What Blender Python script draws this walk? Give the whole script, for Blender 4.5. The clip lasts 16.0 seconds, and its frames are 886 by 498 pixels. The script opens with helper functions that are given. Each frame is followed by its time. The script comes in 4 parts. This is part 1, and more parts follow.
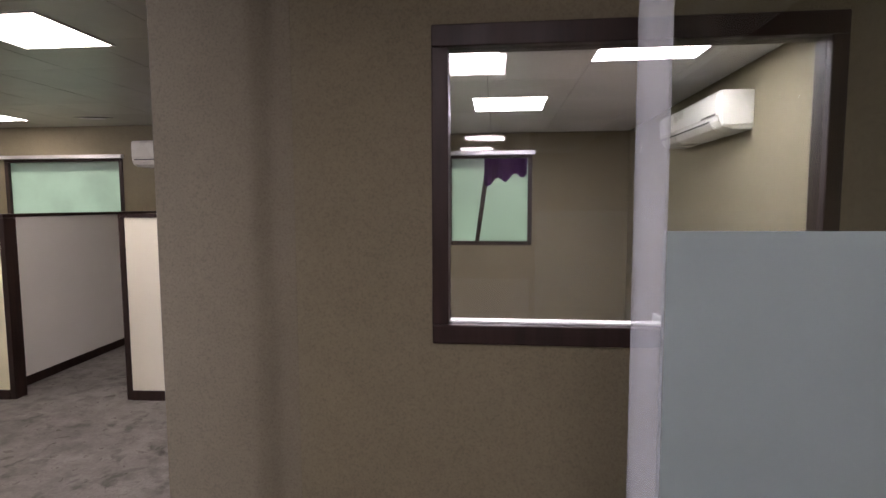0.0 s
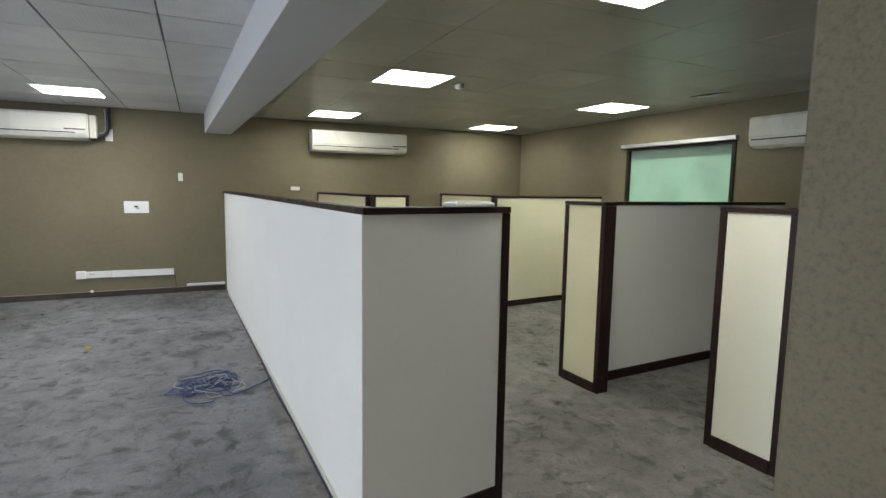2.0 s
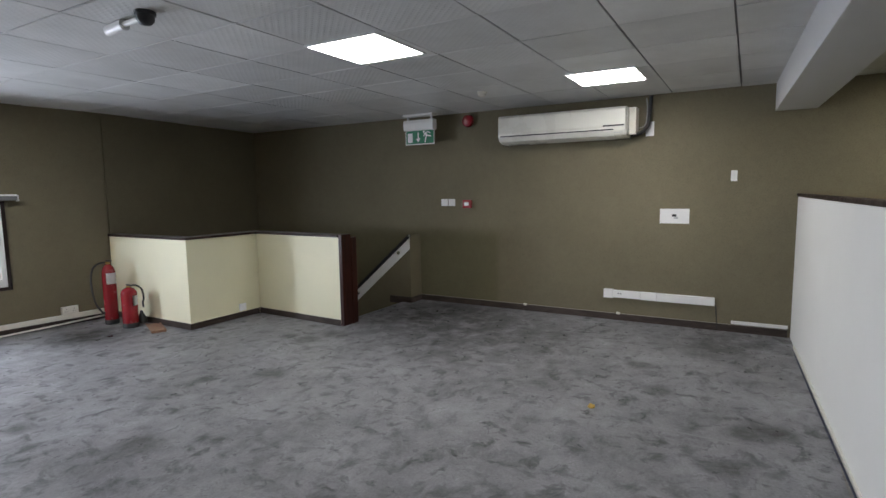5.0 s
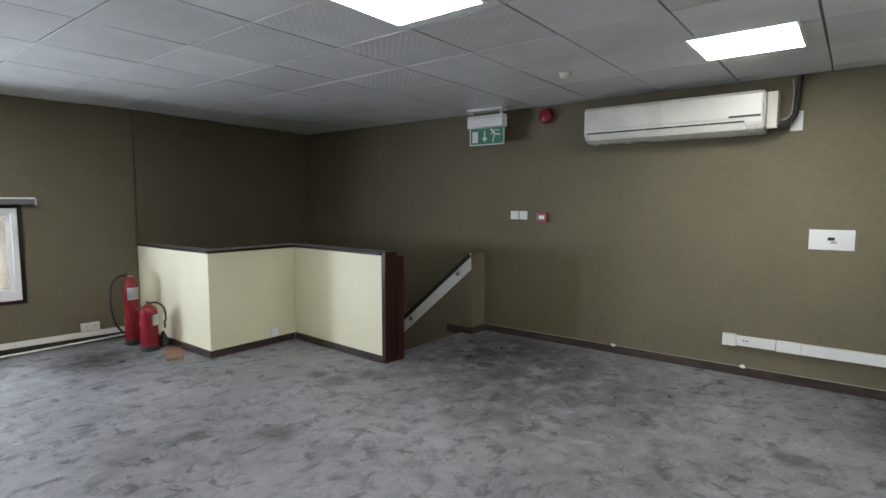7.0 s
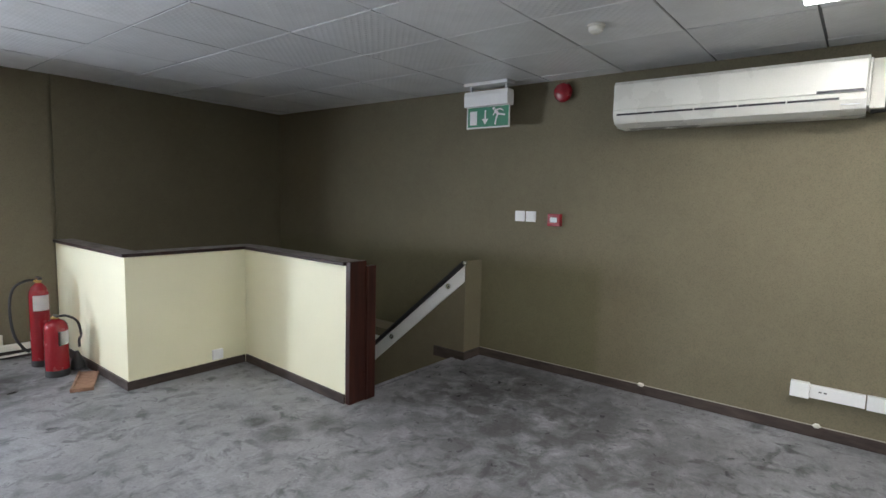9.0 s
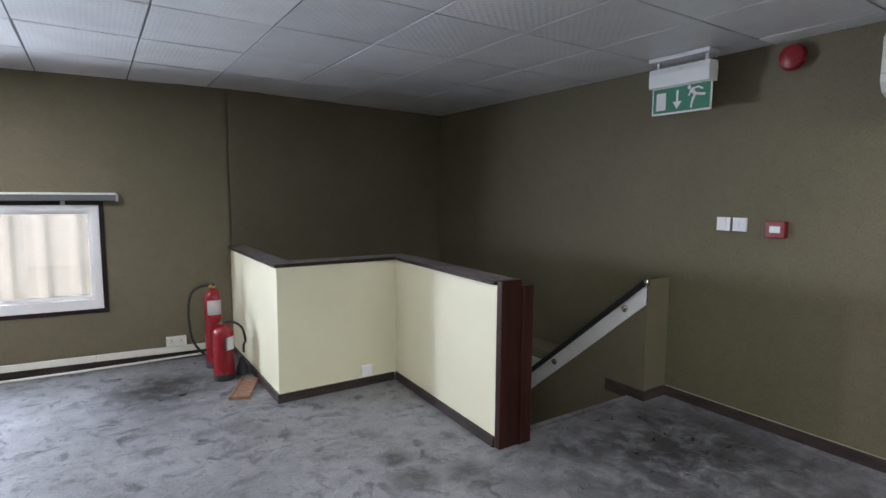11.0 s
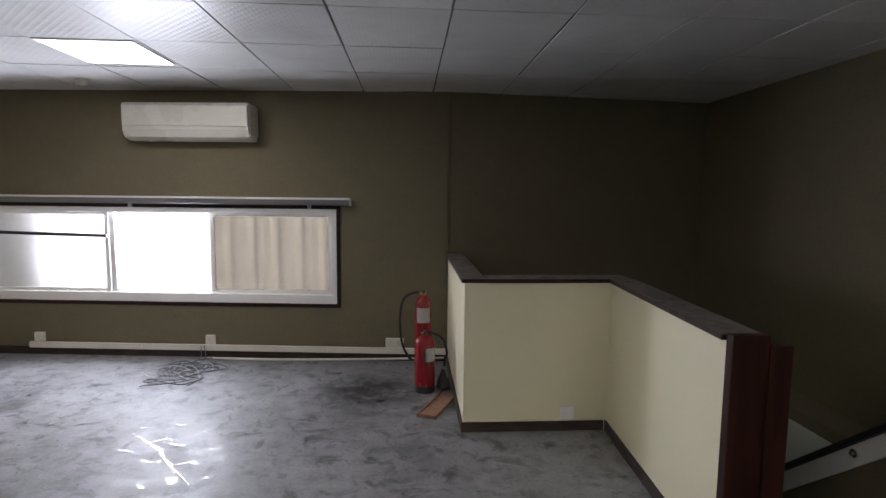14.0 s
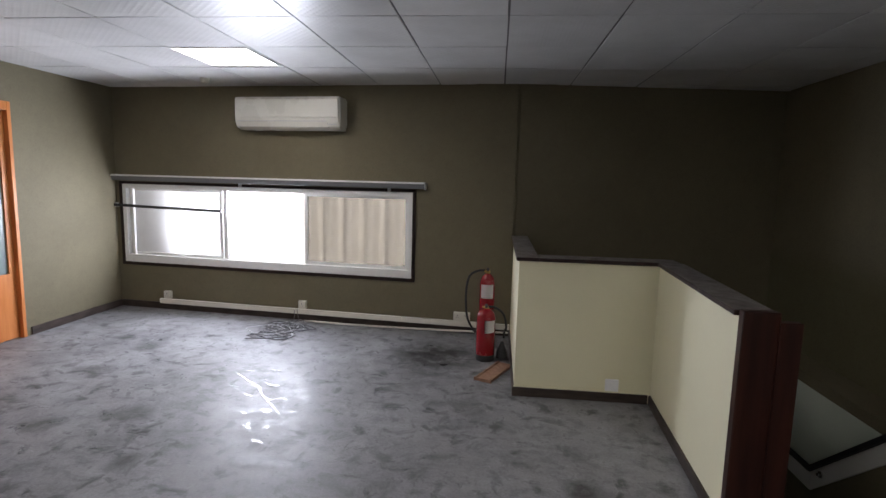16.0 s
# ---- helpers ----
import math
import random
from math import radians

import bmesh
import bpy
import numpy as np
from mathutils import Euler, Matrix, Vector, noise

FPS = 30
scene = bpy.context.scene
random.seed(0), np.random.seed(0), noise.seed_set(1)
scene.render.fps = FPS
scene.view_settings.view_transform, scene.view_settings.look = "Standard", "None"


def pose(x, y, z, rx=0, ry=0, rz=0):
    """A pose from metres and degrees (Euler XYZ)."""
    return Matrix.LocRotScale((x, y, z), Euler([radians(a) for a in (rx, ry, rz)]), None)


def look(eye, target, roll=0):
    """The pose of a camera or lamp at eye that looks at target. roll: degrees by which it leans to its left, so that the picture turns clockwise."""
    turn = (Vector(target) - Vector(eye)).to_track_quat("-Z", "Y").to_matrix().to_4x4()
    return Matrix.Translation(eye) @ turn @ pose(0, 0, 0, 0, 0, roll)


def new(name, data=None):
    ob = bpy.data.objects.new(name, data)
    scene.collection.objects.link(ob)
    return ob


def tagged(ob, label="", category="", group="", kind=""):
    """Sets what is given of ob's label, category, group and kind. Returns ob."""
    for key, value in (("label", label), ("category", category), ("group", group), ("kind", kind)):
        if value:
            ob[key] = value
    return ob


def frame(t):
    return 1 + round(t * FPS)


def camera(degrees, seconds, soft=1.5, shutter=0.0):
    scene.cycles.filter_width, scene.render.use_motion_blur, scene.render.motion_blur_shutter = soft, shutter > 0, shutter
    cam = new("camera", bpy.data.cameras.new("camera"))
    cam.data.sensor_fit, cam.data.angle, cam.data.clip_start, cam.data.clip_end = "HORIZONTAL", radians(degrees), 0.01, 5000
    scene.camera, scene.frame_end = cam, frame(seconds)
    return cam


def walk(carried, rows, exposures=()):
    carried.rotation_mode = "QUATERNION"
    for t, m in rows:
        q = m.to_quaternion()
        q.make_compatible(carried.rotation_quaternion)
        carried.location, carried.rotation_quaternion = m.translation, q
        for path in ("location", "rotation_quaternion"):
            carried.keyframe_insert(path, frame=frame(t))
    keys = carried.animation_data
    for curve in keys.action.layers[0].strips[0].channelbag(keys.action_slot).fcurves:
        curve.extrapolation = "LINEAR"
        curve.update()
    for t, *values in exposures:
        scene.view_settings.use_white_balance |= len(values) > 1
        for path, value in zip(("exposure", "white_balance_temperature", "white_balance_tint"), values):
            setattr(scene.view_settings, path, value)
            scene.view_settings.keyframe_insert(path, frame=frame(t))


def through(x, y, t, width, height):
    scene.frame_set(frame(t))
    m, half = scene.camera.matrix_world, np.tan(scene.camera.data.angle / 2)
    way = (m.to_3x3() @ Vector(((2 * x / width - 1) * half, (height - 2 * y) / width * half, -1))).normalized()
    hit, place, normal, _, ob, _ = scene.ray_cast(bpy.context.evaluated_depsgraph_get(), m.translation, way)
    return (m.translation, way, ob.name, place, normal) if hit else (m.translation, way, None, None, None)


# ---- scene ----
cam = camera(79.7, 16.0)
PATH = [
    (0, (0.589, 0.188, 1.501), (0.388, 2.17, 1.336), -0.2),
    (0.5, (0.509, 0.42, 1.517), (-0.152, 2.299, 1.349), 0.3),
    (1, (0.328, 0.69, 1.525), (-0.664, 2.416, 1.324), 0.4),
    (1.5, (0.115, 0.941, 1.525), (-1.32, 2.317, 1.307), 0.2),
    (2, (-0.126, 1.181, 1.521), (-1.931, 2.014, 1.296), 0.9),
    (2.5, (-0.452, 1.319, 1.493), (-2.375, 1.809, 1.243), 1.8),
    (3, (-0.778, 1.382, 1.504), (-2.752, 1.592, 1.256), 0.9),
    (3.5, (-1.172, 1.45, 1.494), (-3.152, 1.294, 1.256), -0.1),
    (4, (-1.545, 1.371, 1.505), (-3.486, 0.954, 1.266), 0.6),
    (4.5, (-1.875, 1.24, 1.506), (-3.748, 0.574, 1.285), 0.2),
    (5, (-2.208, 1.113, 1.515), (-3.931, 0.12, 1.298), -0.8),
    (5.2, (-2.335, 1.098, 1.527), (-3.994, 0.004, 1.302), -0.5),
    (7.5, (-3.529, 0.389, 1.496), (-5.098, -0.839, 1.321), 0.1),
    (8, (-3.789, 0.234, 1.533), (-5.384, -0.957, 1.342), 1.0),
    (10.5, (-4.683, -0.334, 1.524), (-5.977, -1.845, 1.311), 1.1),
    (11, (-4.767, -0.43, 1.558), (-5.862, -2.091, 1.35), 0.4),
    (11.5, (-4.981, -0.496, 1.568), (-5.834, -2.293, 1.366), 0.4),
    (12, (-5.159, -0.548, 1.57), (-5.807, -2.427, 1.354), 0.0),
    (12.5, (-5.219, -0.642, 1.568), (-5.749, -2.558, 1.353), 0.4),
    (13, (-5.278, -0.782, 1.587), (-5.697, -2.73, 1.415), 1.1),
    (13.5, (-5.323, -0.835, 1.591), (-5.589, -2.811, 1.441), 0.4),
    (14, (-5.491, -0.86, 1.584), (-5.618, -2.845, 1.381), 0.6),
    (14.5, (-5.65, -0.85, 1.569), (-5.712, -2.833, 1.315), 1.1),
    (15, (-5.678, -0.761, 1.583), (-5.689, -2.745, 1.337), 1.0),
    (15.5, (-5.697, -0.6, 1.582), (-5.603, -2.584, 1.348), 0.8),
    (16, (-5.684, -0.451, 1.576), (-5.485, -2.424, 1.318), 1.5),
]
EXPOSURE = [(0.0, 1.98, 6680, 38), (0.5, 2.16, 5950, 20), (1.0, 2.0, 6050, 15), (1.5, 1.82, 6200, 15), (2.0, 1.93, 6300, 14), (3.0, 1.7, 6350, 15), (3.5, 1.7, 6480, 17), (4.5, 1.43, 6450, 16), (5.0, 1.52, 6380, 17), (8.0, 1.87, 6330, 13), (10.5, 2.3, 6200, 20), (11.0, 1.97, 6100, 18), (11.5, 1.45, 6370, 18), (12.0, 1.03, 6500, 18), (12.5, 0.94, 6550, 20), (14.0, 0.89, 6720, 22), (16.0, 0.97, 6680, 21)]
walk(cam, [(t, look(eye, target, roll)) for t, eye, target, roll in PATH], EXPOSURE)

# ---- plan ----
XW, YN, XE, ZC, ZN = -8.45, 6.55, -1.28, 2.515, 2.515
SKEW = -0.0898
ZO = 2.345                                                # ceiling of the side office
H = 0.076                                                 # skirting height
MS = pose(-5.87, -5.80, 0, 0, 0, math.degrees(SKEW))      # the window wall, slightly out of square
US = 4.64                                                 # its length
MP = pose(XW, 1.52, 0, 0, 0, 2.2)                         # partition and beam, slightly out of square

# ---- light ----
world = bpy.data.worlds.new("sky")
scene.world = world
world.use_nodes = True
sky = world.node_tree.nodes.new("ShaderNodeTexSky")
sky.sky_type, sky.sun_disc, sky.sun_elevation, sky.sun_rotation = "NISHITA", False, radians(44), radians(-9)
world.node_tree.links.new(sky.outputs[0], world.node_tree.nodes["Background"].inputs[0])
world.node_tree.nodes["Background"].inputs[1].default_value = 0.15
sun = new("sun", bpy.data.lights.new("sun", "SUN"))
sun.data.energy, sun.data.angle, sun.data.color = 5.0, radians(0.5), (1.0, 0.95, 0.88)
sun.matrix_world = look((-8.0, 20.0, 27.0), (-3.5, -7.2, 0.5))
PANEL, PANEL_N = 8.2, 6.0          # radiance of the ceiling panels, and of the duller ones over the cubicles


def window_light(name, m, w, h, power, color):
    lamp = new(name, bpy.data.lights.new(name, "AREA"))
    lamp.data.shape, lamp.data.size, lamp.data.size_y, lamp.data.energy, lamp.data.color = "RECTANGLE", w, h, power, color
    lamp.matrix_world = m
    return lamp


window_light("daylight_open_pane", MS @ pose(2.78, -0.185, 1.15, 104, 0, 0), 0.95, 0.46, 50.0, (0.77, 0.88, 1.0))
window_light("daylight_hazy_pane", MS @ pose(3.61, -0.185, 1.01, 97, 0, 0), 0.60, 0.74, 15.0, (0.80, 0.895, 1.0))


# ---- materials ----
def mat(name, color, rough=0.6, metal=0.0, vary=0.12, scale=6.0, grain=0.06, grain_scale=120.0, bump=0.1, bump_scale=150.0, spec=0.5, rough_vary=0.1):
    """A painted or plain surface: large blotches and fine grain in colour, noise relief, uneven gloss."""
    m = bpy.data.materials.new(name)
    m.use_nodes = True
    nt = m.node_tree
    b = nt.nodes["Principled BSDF"]
    tc = nt.nodes.new("ShaderNodeTexCoord")
    n1, n2, n3 = (nt.nodes.new("ShaderNodeTexNoise") for _ in range(3))
    for n, s, d in ((n1, scale, 6), (n2, grain_scale, 3), (n3, bump_scale, 3)):
        n.inputs["Scale"].default_value, n.inputs["Detail"].default_value = s, d
        nt.links.new(tc.outputs["Object"], n.inputs["Vector"])
    val = nt.nodes.new("ShaderNodeMath")
    val.operation = "MULTIPLY_ADD"
    nt.links.new(n1.outputs[0], val.inputs[0])
    val.inputs[1].default_value, val.inputs[2].default_value = 2 * vary, 1 - vary - grain
    val2 = nt.nodes.new("ShaderNodeMath")
    val2.operation = "MULTIPLY_ADD"
    nt.links.new(n2.outputs[0], val2.inputs[0])
    val2.inputs[1].default_value = 2 * grain
    nt.links.new(val.outputs[0], val2.inputs[2])
    hsv = nt.nodes.new("ShaderNodeHueSaturation")
    hsv.inputs["Color"].default_value = (*color, 1)
    nt.links.new(val2.outputs[0], hsv.inputs["Value"])
    nt.links.new(hsv.outputs[0], b.inputs["Base Color"])
    r = nt.nodes.new("ShaderNodeMath")
    r.operation = "MULTIPLY_ADD"
    nt.links.new(n1.outputs[0], r.inputs[0])
    r.inputs[1].default_value, r.inputs[2].default_value = 2 * rough_vary, rough - rough_vary
    nt.links.new(r.outputs[0], b.inputs["Roughness"])
    b.inputs["Metallic"].default_value = metal
    b.inputs["Specular IOR Level"].default_value = spec
    if bump:
        bp = nt.nodes.new("ShaderNodeBump")
        bp.inputs["Strength"].default_value, bp.inputs["Distance"].default_value = bump, 0.004
        nt.links.new(n3.outputs[0], bp.inputs["Height"])
        nt.links.new(bp.outputs[0], b.inputs["Normal"])
    return m


def ramp(nt, source, stops):
    r = nt.nodes.new("ShaderNodeValToRGB")
    while len(r.color_ramp.elements) < len(stops):
        r.color_ramp.elements.new(0.5)
    for e, (p, c) in zip(r.color_ramp.elements, stops):
        e.position, e.color = p, (*c, 1) if len(c) == 3 else c
    nt.links.new(source, r.inputs[0])
    return r.outputs[0]


def mix(nt, fac, a, b, mode="MIX"):
    n = nt.nodes.new("ShaderNodeMix")
    n.data_type, n.blend_type = "RGBA", mode
    for sock, v in ((0, fac), (6, a), (7, b)):
        if isinstance(v, (int, float)):
            n.inputs[sock].default_value = v
        elif isinstance(v, tuple):
            n.inputs[sock].default_value = (*v, 1)
        else:
            nt.links.new(v, n.inputs[sock])
    return n.outputs[2]


def noise_of(nt, vec, scale, detail=5, rough=0.55, distort=0.0):
    n = nt.nodes.new("ShaderNodeTexNoise")
    n.inputs["Scale"].default_value, n.inputs["Detail"].default_value = scale, detail
    n.inputs["Roughness"].default_value, n.inputs["Distortion"].default_value = rough, distort
    nt.links.new(vec, n.inputs["Vector"])
    return n.outputs[0]


def floor_material(name, dark, mid, light, stains):
    """Worn grey sheet floor: fine mottling, foot-sized dark smears, thin scratches, oily stains, patchy polish."""
    m = bpy.data.materials.new(name)
    m.use_nodes = True
    nt = m.node_tree
    b = nt.nodes["Principled BSDF"]
    pos = nt.nodes.new("ShaderNodeNewGeometry").outputs["Position"]
    wob = nt.nodes.new("ShaderNodeTexNoise")
    wob.inputs["Scale"].default_value, wob.inputs["Detail"].default_value = 4.5, 5
    nt.links.new(pos, wob.inputs["Vector"])
    bent = mix(nt, 0.10, pos, wob.outputs["Color"], "LINEAR_LIGHT")

    def stretched(sx, sy, turn):
        n = nt.nodes.new("ShaderNodeMapping")
        n.inputs["Scale"].default_value, n.inputs["Rotation"].default_value = (sx, sy, 1.0), (0, 0, turn)
        nt.links.new(bent, n.inputs["Vector"])
        return n.outputs[0]

    def times(a, c, fac=1.0):
        return mix(nt, fac, a, c, "MULTIPLY")

    col = ramp(nt, noise_of(nt, pos, 1.3, 8, 0.62), [(0.30, dark), (0.5, mid), (0.70, light)])
    col = times(col, ramp(nt, noise_of(nt, bent, 6.5, 9, 0.70, 0.2), [(0.34, (0.70,) * 3), (0.47, (0.98,) * 3), (0.68, (1.20,) * 3)]))
    # dark scuffs, dragged in two directions, and soft prints between them
    for k, (sx, sy, turn, scale) in enumerate(((1.0, 2.0, 0.9, 3.7), (1.8, 1.0, 0.35, 5.6))):
        smear = ramp(nt, noise_of(nt, stretched(sx, sy, turn), scale, 7, 0.58, 0.18), [(0.545, (1, 1, 1)), (0.64, (0.50,) * 3), (0.74, (0.36,) * 3)])
        where = ramp(nt, noise_of(nt, pos, 1.5 + 0.8 * k, 4, 0.55), [(0.42, (0.25,) * 3), (0.58, (1, 1, 1))])
        col = times(col, smear, where)
    # thin hooked scratches, dark and pale
    for turn, scale, tone in ((0.5, 2.6, 0.55), (2.0, 3.7, 0.65), (1.2, 3.1, 1.35)):
        ridge = ramp(nt, noise_of(nt, stretched(1.0, 1.6, turn), scale, 3, 0.5, 0.8), [(0.493, (1, 1, 1)), (0.499, (tone,) * 3), (0.501, (tone,) * 3), (0.507, (1, 1, 1))])
        some = ramp(nt, noise_of(nt, pos, 3.3 + turn, 3, 0.5), [(0.54, (0, 0, 0)), (0.62, (0.9,) * 3)])
        col = times(col, ridge, some)
    for cx, cy, size, depth in stains:
        near = nt.nodes.new("ShaderNodeVectorMath")
        near.operation = "DISTANCE"
        nt.links.new(bent, near.inputs[0])
        near.inputs[1].default_value = (cx, cy, 0)
        far = nt.nodes.new("ShaderNodeMath")
        far.operation = "DIVIDE"
        nt.links.new(near.outputs["Value"], far.inputs[0])
        far.inputs[1].default_value = size * (1.0 if size > 0.3 else 1.25)
        inside = ramp(nt, far.outputs[0], [(0.30, (1, 1, 1)), (1.0, (0, 0, 0))])
        fine = 4.2 if size > 0.3 else 14.0
        least = 0.0 if size > 0.3 else depth * 0.6
        oily = ramp(nt, noise_of(nt, bent, fine, 9, 0.66), [(0.34, (least,) * 3), (0.58, (depth,) * 3)])
        col = mix(nt, times(inside, oily), col, (0.040, 0.039, 0.038))
    col = times(col, ramp(nt, noise_of(nt, pos, 60.0, 6, 0.78), [(0.3, (0.78,) * 3), (0.7, (1.17,) * 3)]))
    nt.links.new(col, b.inputs["Base Color"])
    gloss = ramp(nt, noise_of(nt, stretched(1.0, 2.0, 0.9), 3.4, 9, 0.72, 1.0), [(0.33, (0.34,) * 3), (0.45, (0.44,) * 3), (0.66, (0.60,) * 3)])
    # small spots rubbed to a polish
    rub = ramp(nt, noise_of(nt, bent, 13.0, 3, 0.5, 0.4), [(0.635, (0, 0, 0)), (0.675, (1, 1, 1))])
    gloss = mix(nt, rub, gloss, (0.18, 0.18, 0.18))
    nt.links.new(gloss, b.inputs["Roughness"])
    b.inputs["Specular IOR Level"].default_value = 0.20
    bp = nt.nodes.new("ShaderNodeBump")
    bp.inputs["Strength"].default_value, bp.inputs["Distance"].default_value = 0.22, 0.006
    nt.links.new(noise_of(nt, bent, 11.0, 9, 0.68), bp.inputs["Height"])
    nt.links.new(bp.outputs[0], b.inputs["Normal"])
    return m


def wall_material(name, a, b_, speck=0.24, patch=None):
    """Olive textile wall covering: fine woven speckle with broad fading."""
    m = bpy.data.materials.new(name)
    m.use_nodes = True
    nt = m.node_tree
    b = nt.nodes["Principled BSDF"]
    pos = nt.nodes.new("ShaderNodeNewGeometry").outputs["Position"]
    col = ramp(nt, noise_of(nt, pos, 0.9, 5, 0.6), [(0.3, a), (0.7, b_)])
    fine = ramp(nt, noise_of(nt, pos, 130.0, 3, 0.65), [(0.28, (1 - speck,) * 3), (0.5, (1.0, 1.0, 1.0)), (0.75, (1.0 + speck * 0.5,) * 3)])
    col = mix(nt, 1.0, col, fine, "MULTIPLY")
    mid = ramp(nt, noise_of(nt, pos, 11.0, 5, 0.65), [(0.3, (0.96, 0.96, 0.96)), (0.7, (1.03, 1.03, 1.03))])
    col = mix(nt, 1.0, col, mid, "MULTIPLY")
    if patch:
        # a soft-edged rectangle low on the wall, darker than the rest
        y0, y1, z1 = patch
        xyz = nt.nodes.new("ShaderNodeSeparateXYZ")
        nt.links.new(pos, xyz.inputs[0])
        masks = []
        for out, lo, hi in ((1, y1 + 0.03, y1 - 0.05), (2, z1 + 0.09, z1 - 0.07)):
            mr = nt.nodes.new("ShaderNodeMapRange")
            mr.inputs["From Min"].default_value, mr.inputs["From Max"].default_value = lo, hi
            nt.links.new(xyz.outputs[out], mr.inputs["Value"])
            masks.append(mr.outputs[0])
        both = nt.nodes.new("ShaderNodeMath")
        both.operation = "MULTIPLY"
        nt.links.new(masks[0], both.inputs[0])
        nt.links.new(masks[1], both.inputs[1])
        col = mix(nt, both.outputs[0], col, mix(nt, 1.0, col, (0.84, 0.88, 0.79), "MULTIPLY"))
    nt.links.new(col, b.inputs["Base Color"])
    b.inputs["Roughness"].default_value = 0.75
    b.inputs["Specular IOR Level"].default_value = 0.3
    bp = nt.nodes.new("ShaderNodeBump")
    bp.inputs["Strength"].default_value, bp.inputs["Distance"].default_value = 0.18, 0.003
    nt.links.new(noise_of(nt, pos, 130.0, 3), bp.inputs["Height"])
    nt.links.new(bp.outputs[0], b.inputs["Normal"])
    return m


def ceiling_material(name, color, emboss=True):
    """Vinyl-faced ceiling tile with an embossed round pattern and a slight sheen."""
    m = bpy.data.materials.new(name)
    m.use_nodes = True
    nt = m.node_tree
    b = nt.nodes["Principled BSDF"]
    geo = nt.nodes.new("ShaderNodeNewGeometry")
    pos = geo.outputs["Position"]
    tint = ramp(nt, geo.outputs["Random Per Island"], [(0.0, tuple(c * 0.86 for c in color)), (1.0, tuple(c * 1.06 for c in color))])
    dirt = ramp(nt, noise_of(nt, pos, 2.3, 6, 0.65), [(0.3, (0.84, 0.84, 0.83)), (0.62, (1.0, 1.0, 1.0))])
    col = mix(nt, 1.0, tint, dirt, "MULTIPLY")
    nt.links.new(col, b.inputs["Base Color"])
    b.inputs["Roughness"].default_value = 0.32
    b.inputs["Specular IOR Level"].default_value = 0.45
    vor = nt.nodes.new("ShaderNodeTexVoronoi")
    vor.inputs["Scale"].default_value, vor.inputs["Randomness"].default_value = 26.0, 0.0
    turned = nt.nodes.new("ShaderNodeMapping")
    turned.inputs["Rotation"].default_value = (0, 0, 0.785)
    nt.links.new(pos, turned.inputs["Vector"])
    nt.links.new(turned.outputs[0], vor.inputs["Vector"])
    bp = nt.nodes.new("ShaderNodeBump")
    bp.inputs["Strength"].default_value, bp.inputs["Distance"].default_value = (0.9 if emboss else 0.12), 0.008
    nt.links.new(ramp(nt, vor.outputs["Distance"], [(0.10, (1, 1, 1)), (0.55, (0, 0, 0))]), bp.inputs["Height"])
    nt.links.new(bp.outputs[0], b.inputs["Normal"])
    return m


def wood_material(name, dark, light, rough=0.4, scale=4.0, axis=(6, 6, 0.6)):
    m = bpy.data.materials.new(name)
    m.use_nodes = True
    nt = m.node_tree
    b = nt.nodes["Principled BSDF"]
    tc = nt.nodes.new("ShaderNodeTexCoord")
    mp = nt.nodes.new("ShaderNodeMapping")
    mp.inputs["Scale"].default_value = axis
    nt.links.new(tc.outputs["Object"], mp.inputs["Vector"])
    nt.links.new(ramp(nt, noise_of(nt, mp.outputs[0], scale, 3, 0.5), [(0.3, dark), (0.7, light)]), b.inputs["Base Color"])
    nt.links.new(ramp(nt, noise_of(nt, mp.outputs[0], scale * 0.7, 2), [(0.3, (rough - 0.05,) * 3), (0.7, (rough + 0.12,) * 3)]), b.inputs["Roughness"])
    bp = nt.nodes.new("ShaderNodeBump")
    b.inputs["Specular IOR Level"].default_value = 0.3
    bp.inputs["Strength"].default_value, bp.inputs["Distance"].default_value = 0.15, 0.002
    nt.links.new(noise_of(nt, mp.outputs[0], scale * 4, 4), bp.inputs["Height"])
    nt.links.new(bp.outputs[0], b.inputs["Normal"])
    return m


def dusty_wood():
    """Dark stained wood whose upward faces carry a grey, rubbed layer of dust."""
    m = wood_material("dusty_dark_wood", (0.016, 0.007, 0.006), (0.040, 0.016, 0.012), 0.42)
    nt = m.node_tree
    b = nt.nodes["Principled BSDF"]
    wood = b.inputs["Base Color"].links[0].from_socket
    geo = nt.nodes.new("ShaderNodeNewGeometry")
    up = nt.nodes.new("ShaderNodeSeparateXYZ")
    nt.links.new(geo.outputs["Normal"], up.inputs[0])
    dust = ramp(nt, noise_of(nt, geo.outputs["Position"], 9.0, 7, 0.65), [(0.30, (0.35,) * 3), (0.58, (0.95,) * 3)])
    lies = ramp(nt, up.outputs["Z"], [(0.75, (0, 0, 0)), (0.97, (1, 1, 1))])
    nt.links.new(mix(nt, mix(nt, 1.0, dust, lies, "MULTIPLY"), wood, (0.23, 0.215, 0.20)), b.inputs["Base Color"])
    return m


